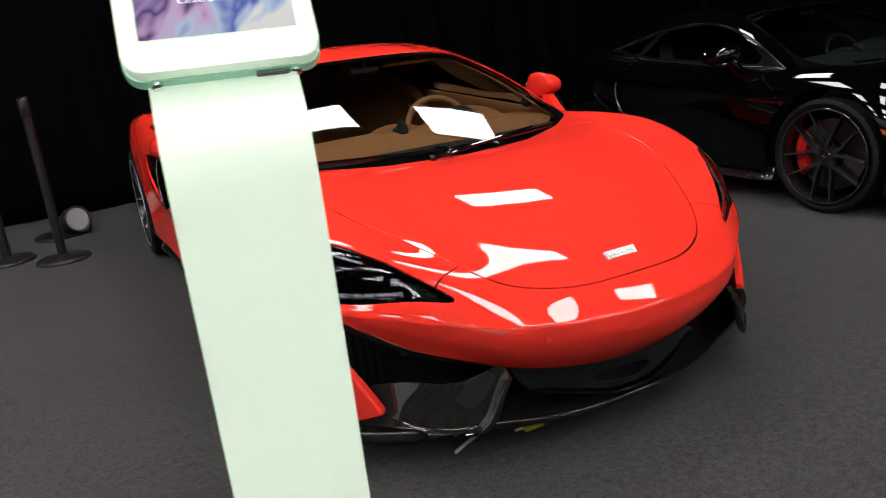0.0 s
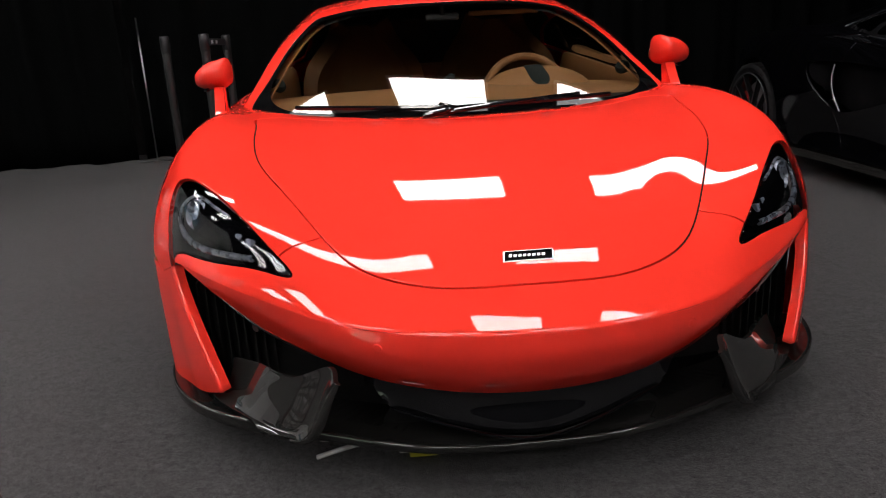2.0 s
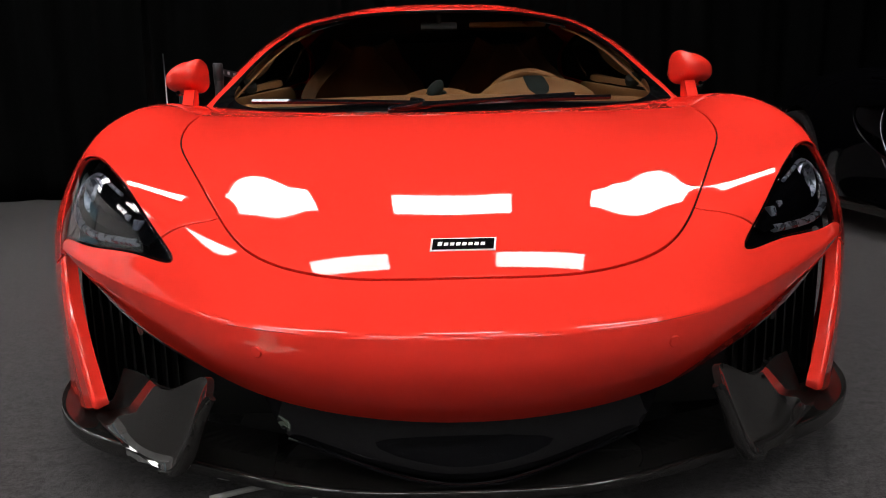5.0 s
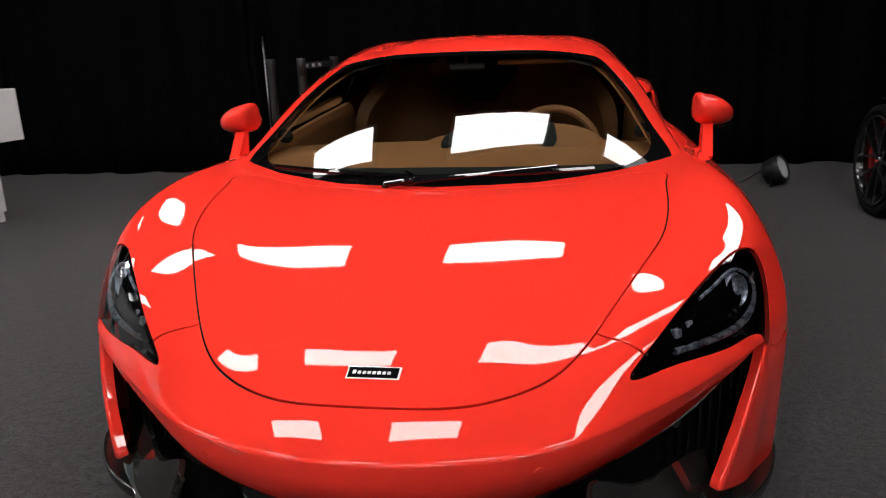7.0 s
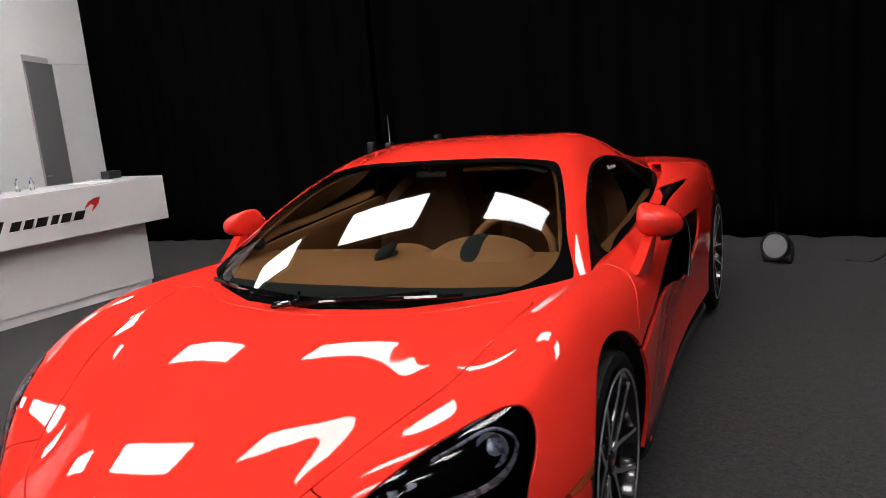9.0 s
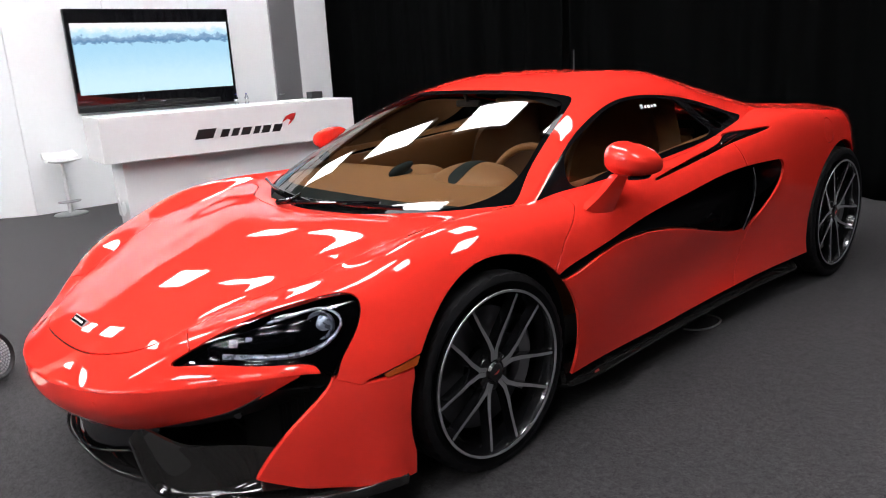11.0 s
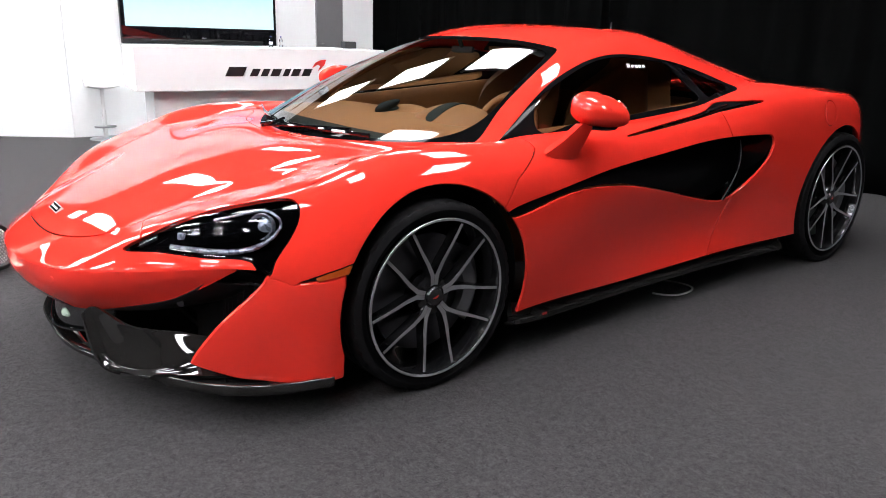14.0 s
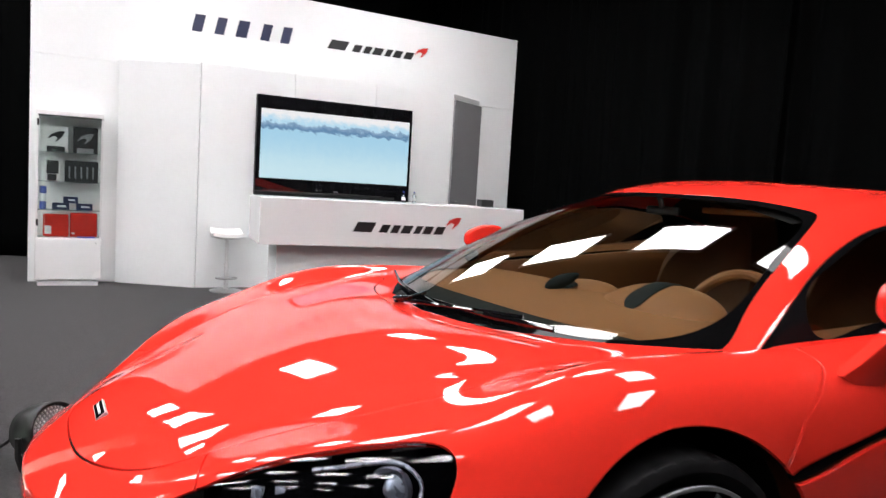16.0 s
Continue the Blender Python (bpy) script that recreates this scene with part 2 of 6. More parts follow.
def screen_material(name):
    """A lit picture of a snowy plain under a pale sky with a far line of trees."""
    m = bpy.data.materials.new(name)
    m.use_nodes = True
    nt = m.node_tree
    b = nt.nodes["Principled BSDF"]
    b.inputs["Base Color"].default_value = (.01, .01, .01, 1)
    b.inputs["Roughness"].default_value = .15
    tc, sep, n = nt.nodes.new("ShaderNodeTexCoord"), nt.nodes.new("ShaderNodeSeparateXYZ"), nt.nodes.new("ShaderNodeTexNoise")
    n.inputs["Scale"].default_value, n.inputs["Detail"].default_value, n.inputs["Roughness"].default_value = 11.0, 8, .7
    nt.links.new(tc.outputs["Object"], sep.inputs[0])
    nt.links.new(tc.outputs["Object"], n.inputs["Vector"])
    # height of the picture, shaken by noise, picks snow, trees or sky
    add = nt.nodes.new("ShaderNodeMath")
    add.operation = "MULTIPLY_ADD"
    add.inputs[1].default_value = .22
    nt.links.new(n.outputs["Fac"], add.inputs[0])
    nt.links.new(sep.outputs["Z"], add.inputs[2])
    ramp = nt.nodes.new("ShaderNodeValToRGB")
    ramp.color_ramp.interpolation = "EASE"
    for pos, col in ((0.0, (.36, .72, .90, 1)), (.35, (.66, .90, .97, 1)), (.815, (.44, .74, .92, 1)), (.84, (.14, .28, .47, 1)), (.885, (.26, .42, .60, 1)), (.91, (.55, .82, .98, 1))):
        e = ramp.color_ramp.elements.new(pos)
        e.color = col
    nt.links.new(add.outputs[0], ramp.inputs[0])
    nt.links.new(ramp.outputs["Color"], b.inputs["Emission Color"])
    b.inputs["Emission Strength"].default_value = .92
    return m


TV_PICTURE = screen_material("television_picture")

# ---- smooth panel surfaces: rails, lofts and trimming ----
def spline(knots, pts, q):
    """Natural cubic spline through pts (first axis) at knots, evaluated at q."""
    k, p = np.asarray(knots, float), np.asarray(pts, float)
    n, h = len(k), np.diff(k)
    a, rhs = np.eye(n), np.zeros_like(p)
    for i in range(1, n - 1):
        a[i, i - 1], a[i, i], a[i, i + 1] = h[i - 1], 2 * (h[i - 1] + h[i]), h[i]
        rhs[i] = 6 * ((p[i + 1] - p[i]) / h[i] - (p[i] - p[i - 1]) / h[i - 1])
    m = np.linalg.solve(a, rhs.reshape(n, -1)).reshape(p.shape)
    q = np.asarray(q, float)
    j = np.clip(np.searchsorted(k, q) - 1, 0, n - 2)
    shape = (-1,) + (1,) * (p.ndim - 1)
    hh, d0, d1 = h[j].reshape(shape), (q - k[j]).reshape(shape), (k[j + 1] - q).reshape(shape)
    return (m[j] * d1**3 + m[j + 1] * d0**3) / (6 * hh) + (p[j] / hh - m[j] * hh / 6) * d1 + (p[j + 1] / hh - m[j + 1] * hh / 6) * d0


def chords(p):
    return np.concatenate([[0], np.cumsum(np.linalg.norm(np.diff(p, axis=0), axis=-1).mean(axis=-1))])


def fair(g, weight, stiff):
    """Smooths a grid along its first axis: third differences are damped, weight holds each row in place."""
    n = len(g)
    d3 = np.diff(np.eye(n), 3, axis=0)
    a = np.diag(weight) + stiff * d3.T @ d3
    return np.linalg.solve(a, (weight.reshape((-1,) + (1,) * (g.ndim - 1)) * g).reshape(n, -1)).reshape(g.shape)


def loft(rails, nu, nv, mirror=True, turned=False, smooth=None):
    """A surface across rails (each a row of x, y, z stations), mirrored in x = 0. Rows: x y z, normal, u, v; and triangles."""
    r = np.array(rails, float)
    if mirror:
        r = np.concatenate([(r * (-1, 1, 1))[:0:-1], r])
    kv = chords(r.transpose(1, 0, 2))
    ku = chords(r)
    qv, qu = np.linspace(0, kv[-1], nv), np.linspace(0, ku[-1], nu)
    g = spline(kv, r.transpose(1, 0, 2), qv).transpose(1, 0, 2)
    g = spline(ku, g, qu)
    shade = g
    if smooth:
        # the nose keeps its shape; further back the skin is faired, and its shading more so
        along, across, hold, more = smooth
        w = 1 + 3e3 * np.exp(-(qv / hold) ** 2) + 3e3 * np.exp(-((qv - qv[-1]) / .05) ** 2)

        def faired(q, k):
            return fair(fair(q.transpose(1, 0, 2), w, along * k).transpose(1, 0, 2), np.ones(nu), across * k)
        shade = faired(g, more)
        g = faired(g, 1)
    du, dv = np.gradient(shade, axis=0), np.gradient(shade, axis=1)
    nrm = np.cross(dv, du)
    nrm = -nrm / np.maximum(np.linalg.norm(nrm, axis=-1, keepdims=True), 1e-9)
    uu, vv = np.meshgrid(np.linspace(-1, 1, nu) if mirror else np.linspace(0, 1, nu), np.linspace(0, 1, nv), indexing="ij")
    verts = np.concatenate([g, nrm, uu[..., None], vv[..., None]], axis=-1).reshape(-1, 8)
    i = np.arange((nu - 1) * nv).reshape(nu - 1, nv)[:, :-1].ravel()
    a, b, c, d = i, i + nv, i + nv + 1, i + 1
    tris = np.concatenate([np.stack([a, b, c], 1), np.stack([a, c, d], 1)])
    if turned:
        verts[:, 3:6] *= -1
        tris = tris[:, ::-1]
    return verts, tris


def clip(m, f):
    """The part of the mesh m = (verts, tris) where f > 0, with its edge cut along f = 0."""
    v, t = m
    f = np.where(np.abs(f) < 1e-7, 1e-7, f)
    s = f[t] > 0
    n = s.sum(1)
    out, extra, base = [t[n == 3]], [], len(v)
    ea, eb = [], []
    for count in (1, 2):
        tt, ss = t[n == count], s[n == count]
        odd = np.argmax(ss if count == 1 else ~ss, axis=1)
        r = np.arange(len(tt))
        a, b, c = tt[r, odd], tt[r, (odd + 1) % 3], tt[r, (odd + 2) % 3]
        k = sum(len(x) for x in ea) + base
        p, q = k + np.arange(len(tt)), k + len(tt) + np.arange(len(tt))
        ea += [a, a]
        eb += [b, c]
        if count == 1:
            out.append(np.stack([a, p, q], 1))
        else:
            out += [np.stack([p, b, c], 1), np.stack([p, c, q], 1)]
    ea, eb = np.concatenate(ea), np.concatenate(eb)
    w = (f[ea] / (f[ea] - f[eb]))[:, None]
    v = np.concatenate([v, v[ea] + (v[eb] - v[ea]) * w])
    t = np.concatenate(out)
    # weld the doubled cut vertices
    key = np.concatenate([np.arange(base) * 2, (np.minimum(ea, eb).astype(np.int64) * (base + 1) + np.maximum(ea, eb)) * 2 + 1])
    _, first, inv = np.unique(key, return_index=True, return_inverse=True)
    t = inv[t]
    v = v[first]
    used, inv = np.unique(t, return_inverse=True)
    v, t = v[used], inv.reshape(-1, 3)
    area = np.linalg.norm(np.cross(v[t[:, 1], :3] - v[t[:, 0], :3], v[t[:, 2], :3] - v[t[:, 0], :3]), axis=1)
    return v, t[area > 1e-10]


def closed(pts, n=12):
    """A smooth closed outline through pts."""
    p = np.array(pts, float)
    q = np.concatenate([p[-3:], p, p[:3]])
    k = np.concatenate([[0], np.cumsum(np.sqrt(np.linalg.norm(np.diff(q, axis=0), axis=1)))])
    return spline(k, q, np.concatenate([np.linspace(k[i], k[i + 1], n, endpoint=False) for i in range(3, 3 + len(p))]))


def inside(x, y, poly):
    """Signed distance to a closed outline, positive inside."""
    poly = np.asarray(poly, float)
    d, odd = np.full(len(x), 1e9), np.zeros(len(x), bool)
    for (ax, ay), (bx, by) in zip(poly, np.roll(poly, -1, axis=0)):
        ex, ey = bx - ax, by - ay
        w = np.clip(((x - ax) * ex + (y - ay) * ey) / max(ex * ex + ey * ey, 1e-12), 0, 1)
        d = np.minimum(d, np.hypot(x - ax - w * ex, y - ay - w * ey))
        if ay != by:
            odd ^= ((ay > y) != (by > y)) & (x < ex * (y - ay) / (by - ay) + ax)
    return np.where(odd, d, -d)


def line_side(x, y, pts):
    """Signed distance from an open polyline, positive on its left."""
    best, sign = np.full(len(x), 1e9), np.ones(len(x))
    for (ax, ay), (bx, by) in zip(pts[:-1], pts[1:]):
        ex, ey = bx - ax, by - ay
        w = np.clip(((x - ax) * ex + (y - ay) * ey) / (ex * ex + ey * ey), 0, 1)
        d = np.hypot(x - ax - w * ex, y - ay - w * ey)
        near = d < best - 1e-9
        best = np.where(near, d, best)
        sign = np.where(near, np.sign(ex * (y - ay) - ey * (x - ax)), sign)
    return best * np.where(sign == 0, 1, sign)


def both(pts):
    """A half outline (x >= 0, from the centre line out and back to it) completed by its mirror image."""
    p = [tuple(q) for q in pts]
    return p + [(-x, y) for x, y in p[::-1] if x > 1e-6]


# ---- the body's control rails: from the centre line out and down, each from nose to tail ----
CENTRE_LINE = [(0, -0.045, 0.434), (0, -0.007, 0.465), (0, 0.037, 0.498), (0, 0.094, 0.533), (0, 0.232, 0.5915), (0, 0.502, 0.6795), (0, 0.7489, 0.7375), (0, 0.9378, 0.755), (0, 1.9, 0.78), (0, 2.5, 0.82), (0, 3.05, 0.86), (0, 3.7, 0.9), (0, 4.15, 0.9), (0, 4.42, 0.86)]
BONNET_LINE = [(0.2365, -0.010, 0.434), (0.2397, 0.030, 0.465), (0.2429, 0.073, 0.497), (0.2494, 0.129, 0.530), (0.2687, 0.252, 0.584), (0.3225, 0.512, 0.672), (0.3655, 0.7594, 0.7335), (0.4012, 0.9893, 0.7605), (0.42, 1.9, 0.79), (0.42, 2.5, 0.83), (0.42, 3.05, 0.88), (0.42, 3.7, 0.905), (0.42, 4.15, 0.9), (0.4, 4.44, 0.855)]
VALLEY_LINE = [(0.387, 0.052, 0.440), (0.3977, 0.099, 0.472), (0.4085, 0.147, 0.506), (0.4289, 0.2, 0.539), (0.4838, 0.327, 0.598), (0.6116, 0.5825, 0.6808), (0.6663, 0.8121, 0.7375), (0.7, 1.1, 0.772), (0.72, 1.9, 0.8), (0.7, 2.5, 0.845), (0.68, 3.05, 0.955), (0.67, 3.7, 0.91), (0.62, 4.15, 0.895), (0.58, 4.43, 0.85)]
WING_CREST = [(0.473, 0.115, 0.4468), (0.4934, 0.156, 0.4855), (0.5138, 0.195, 0.516), (0.5504, 0.24, 0.55), (0.645, 0.357, 0.621), (0.7658, 0.603, 0.6926), (0.7733, 0.8542, 0.776), (0.775, 1.3, 0.79), (0.8, 1.9, 0.812), (0.775, 2.5, 0.855), (0.8, 3.05, 0.945), (0.8, 3.7, 0.912), (0.72, 4.1, 0.88), (0.63, 4.32, 0.82)]
SHOULDER_LINE = [(0.7095, 0.312, 0.483), (0.7235, 0.334, 0.502), (0.7417, 0.367, 0.515), (0.7557, 0.392, 0.532), (0.7901, 0.457, 0.573), (0.8526, 0.6442, 0.668), (0.872, 0.8961, 0.734), (0.884, 1.33, 0.750), (0.885, 1.9, 0.765), (0.86, 2.5, 0.8), (0.9, 3.05, 0.865), (0.905, 3.7, 0.862), (0.82, 4.08, 0.82), (0.70, 4.29, 0.74)]
WAIST_LINE = [(0.8407, 0.48, 0.476), (0.8439, 0.486, 0.478), (0.8492, 0.497, 0.483), (0.8568, 0.509, 0.487), (0.8761, 0.542, 0.498), (0.9317, 0.6859, 0.5463), (0.936, 0.9585, 0.5907), (0.945, 1.36, 0.6), (0.935, 1.9, 0.6), (0.915, 2.5, 0.6), (0.93, 3.05, 0.62), (0.945, 3.7, 0.62), (0.865, 4.08, 0.62), (0.74, 4.29, 0.62)]
FLANK_LINE = [(0.7901, 0.384, 0.3496), (0.8084, 0.41, 0.3476), (0.8277, 0.437, 0.3445), (0.8428, 0.464, 0.3414), (0.8815, 0.532, 0.3342), (0.9387, 0.6754, 0.3282), (0.9348, 0.9688, 0.3303), (0.945, 1.37, 0.36), (0.91, 1.9, 0.38), (0.88, 2.5, 0.38), (0.915, 3.05, 0.38), (0.94, 3.7, 0.38), (0.855, 4.08, 0.42), (0.73, 4.29, 0.46)]
SILL_LINE = [(0.7203, 0.292, 0.2052), (0.7557, 0.344, 0.182), (0.7901, 0.392, 0.165), (0.8095, 0.426, 0.158), (0.86, 0.512, 0.143), (0.9218, 0.6442, 0.14), (0.9147, 0.9688, 0.15), (0.925, 1.37, 0.195), (0.912, 1.9, 0.2), (0.902, 2.5, 0.205), (0.918, 3.05, 0.21), (0.925, 3.7, 0.22), (0.83, 4.08, 0.27), (0.72, 4.29, 0.33)]
BODY = [CENTRE_LINE, BONNET_LINE, VALLEY_LINE, WING_CREST, SHOULDER_LINE, WAIST_LINE, FLANK_LINE, SILL_LINE]
# ---- the cabin: centre line, roof, pillar inner and outer edge, side glass, belt line ----
ROOF_CENTRE = [(0, .93, .742), (0, 1.2, .862), (0, 1.45, .972), (0, 1.70, 1.085), (0, 1.95, 1.165), (0, 2.25, 1.198), (0, 2.55, 1.185), (0, 2.85, 1.134), (0, 3.2, 1.045), (0, 3.6, .95)]
ROOF_LINE = [(.32, .985, .752), (.31, 1.24, .872), (.30, 1.48, .978), (.285, 1.73, 1.083), (.28, 1.98, 1.158), (.28, 2.27, 1.188), (.28, 2.56, 1.175), (.30, 2.86, 1.124), (.32, 3.2, 1.035), (.34, 3.6, .945)]
PILLAR_INNER = [(.737, 1.31, .781), (.69, 1.455, .868), (.635, 1.63, .965), (.575, 1.80, 1.042), (.52, 1.98, 1.108), (.52, 2.3, 1.156), (.52, 2.58, 1.137), (.54, 2.87, 1.062), (.60, 3.2, .972), (.62, 3.5, .92)]
PILLAR_OUTER = [(.772, 1.365, .784), (.74, 1.50, .855), (.70, 1.66, .94), (.65, 1.85, 1.025), (.602, 2.05, 1.088), (.592, 2.3, 1.114), (.595, 2.58, 1.083), (.625, 2.86, 1.01), (.68, 3.15, .935), (.69, 3.45, .91)]
SIDE_GLASS_LINE = [(.775, 1.38, .785), (.765, 1.52, .82), (.745, 1.70, .88), (.72, 1.88, .935), (.70, 2.06, .965), (.69, 2.3, .985), (.69, 2.57, .975), (.70, 2.84, .945), (.72, 3.12, .915), (.72, 3.42, .905)]
BELT_LINE = [(.785, 1.395, .783), (.79, 1.54, .79), (.795, 1.72, .797), (.797, 1.9, .806), (.795, 2.07, .818), (.79, 2.3, .835), (.785, 2.56, .855), (.78, 2.83, .88), (.775, 3.1, .90), (.77, 3.4, .905)]
CABIN = [ROOF_CENTRE, ROOF_LINE, PILLAR_INNER, PILLAR_OUTER, SIDE_GLASS_LINE, BELT_LINE]
# ---- the bumper's face hangs from the lip: per x of the lip, three steps (back, down) to the mouth ----
BUMPER_X = [0, .2365, .387, .473, .602, .7095, .758, .79]
BUMPER_STEPS = [
    [(.000, -.054), (.028, -.112), (.084, -.168)],
    [(.003, -.052), (.033, -.106), (.086, -.158)],
    [(.005, -.047), (.036, -.094), (.088, -.141)],
    [(.007, -.041), (.034, -.081), (.076, -.123)],
    [(.010, -.031), (.032, -.061), (.062, -.098)],
    [(.008, -.018), (.021, -.035), (.040, -.055)],
    [(.005, -.009), (.010, -.018), (.019, -.027)],
    [(.001, -.002), (.002, -.004), (.004, -.006)],
]

# ---- building helpers ----
def mesh_of(name, verts, faces, smooth=True, normals=None):
    me = bpy.data.meshes.new(name)
    me.from_pydata([tuple(v) for v in np.asarray(verts, float)], [], [tuple(int(i) for i in f) for f in faces])
    if smooth:
        me.shade_smooth()
    if normals is not None:
        me.normals_split_custom_set_from_vertices([tuple(n) for n in np.asarray(normals, float)])
    return me


def put(name, me, mat, parent=None, label=""):
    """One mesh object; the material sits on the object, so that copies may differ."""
    ob = new(name, me)
    if not me.materials:
        me.materials.append(mat)
    ob.material_slots[0].link = "OBJECT"
    ob.material_slots[0].material = mat
    ob.parent = parent
    return tagged(ob, label)


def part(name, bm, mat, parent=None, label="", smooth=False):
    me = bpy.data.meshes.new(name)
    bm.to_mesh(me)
    bm.free()
    if smooth:
        me.shade_smooth()
    return put(name, me, mat, parent, label)


def thing(name, label, category, m=None, group="", kind=""):
    ob = tagged(new(name), label, category, group, kind)
    if m is not None:
        ob.matrix_basis = m
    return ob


def box(bm, lo, hi, bevel=0.0, m=None, segs=2):
    c, s = (Vector(lo) + Vector(hi)) / 2, Vector(hi) - Vector(lo)
    r = bmesh.ops.create_cube(bm, size=1, matrix=(m or Matrix()) @ Matrix.Translation(c) @ Matrix.Diagonal((*s, 1)))
    if bevel:
        edges = list({e for v in r["verts"] for e in v.link_edges})
        bmesh.ops.bevel(bm, geom=edges, offset=bevel, segments=segs, affect="EDGES", profile=.5)
    return bm


def boxes(lo, hi, bevel=0.0, m=None, segs=2):
    return box(bmesh.new(), lo, hi, bevel, m, segs)


def rod(bm, a, b, r, r2=None, n=12):
    a, b = Vector(a), Vector(b)
    m = Matrix.Translation((a + b) / 2) @ (b - a).to_track_quat("Z", "Y").to_matrix().to_4x4()
    bmesh.ops.create_cone(bm, cap_ends=True, segments=n, radius1=r, radius2=r if r2 is None else r2, depth=(b - a).length, matrix=m)
    return bm


def lathe(profile, n=32, m=None, bm=None, close=False):
    """A turned shape about z from (radius, height) pairs."""
    bm = bm or bmesh.new()
    m = m or Matrix()
    rings = []
    for r, z in profile:
        rings.append([bm.verts.new(m @ Vector((r * math.cos(2 * math.pi * i / n), r * math.sin(2 * math.pi * i / n), z))) for i in range(n)])
    pairs = list(zip(rings, rings[1:])) + ([(rings[-1], rings[0])] if close else [])
    for a, b in pairs:
        for i in range(n):
            bm.faces.new((a[i], a[(i + 1) % n], b[(i + 1) % n], b[i]))
    return bm


def sweep(path, r, n=8, bm=None, flat=1.0):
    """A tube of radius r (or one radius per point) along a path."""
    bm = bm or bmesh.new()
    p = [Vector(q) for q in path]
    rs = r if isinstance(r, (list, tuple)) else [r] * len(p)
    rings, side = [], None
    for i, q in enumerate(p):
        t = (p[min(i + 1, len(p) - 1)] - p[max(i - 1, 0)]).normalized()
        if side is None:
            side = t.cross(Vector((0, 0, 1)) if abs(t.z) < .9 else Vector((0, 1, 0))).normalized()
        side = (side - t * side.dot(t)).normalized()
        up = side.cross(t)
        rings.append([bm.verts.new(q + rs[i] * (math.cos(2 * math.pi * k / n) * side + flat * math.sin(2 * math.pi * k / n) * up)) for k in range(n)])
    for a, b in zip(rings, rings[1:]):
        for k in range(n):
            bm.faces.new((a[k], a[(k + 1) % n], b[(k + 1) % n], b[k]))
    bm.faces.new(rings[0][::-1])
    bm.faces.new(rings[-1])
    return bm


def slab(outline, z0, z1, m=None, bm=None, bevel=0.0):
    """A plate with the given outline in x, y between two heights."""
    bm = bm or bmesh.new()
    m = m or Matrix()
    lo = [bm.verts.new(m @ Vector((x, y, z0))) for x, y in outline]
    hi = [bm.verts.new(m @ Vector((x, y, z1))) for x, y in outline]
    bm.faces.new(lo[::-1])
    top = bm.faces.new(hi)
    n = len(lo)
    for i in range(n):
        bm.faces.new((lo[i], lo[(i + 1) % n], hi[(i + 1) % n], hi[i]))
    if bevel:
        bmesh.ops.bevel(bm, geom=list(top.edges), offset=bevel, segments=2, affect="EDGES", profile=.5)
    bmesh.ops.recalc_face_normals(bm, faces=bm.faces)
    return bm


def curve_pts(pts, n=8):
    """A smooth open path through pts."""
    p = np.array(pts, float)
    k = np.concatenate([[0], np.cumsum(np.linalg.norm(np.diff(p, axis=0), axis=1))])
    return [tuple(q) for q in spline(k, p, np.linspace(0, k[-1], n * (len(p) - 1) + 1))]


# ---- the hall ----
WEST, EAST, SOUTH, NORTH = -8.6, 6.6, -10.6, 5.92
bm = boxes((WEST - .2, SOUTH - .2, -.1), (EAST + .2, NORTH + .5, 0))
tagged(part("floor", bm, CARPET), "charcoal grey low-pile exhibition carpet", "floor", kind="structure")
bm = boxes((WEST - .2, SOUTH - .2, CEILING + .06), (EAST + .2, NORTH + .5, CEILING + .16))
tagged(part("ceiling", bm, CEIL), "dark hall ceiling above rows of light panels", "ceiling", kind="structure")
for name, lo, hi in (("wall_north", (WEST - .2, NORTH + .35, 0), (EAST + .2, NORTH + .5, CEILING + .06)), ("wall_south", (WEST - .2, SOUTH - .2, 0), (EAST + .2, SOUTH, CEILING + .06)),
                     ("wall_west", (WEST - .2, SOUTH, 0), (WEST, NORTH + .35, CEILING + .06)), ("wall_east", (EAST, SOUTH, 0), (EAST + .2, NORTH + .35, CEILING + .06))):
    tagged(part(name, boxes(lo, hi), CEIL), "dark painted hall wall behind the drapes", "wall", kind="structure")


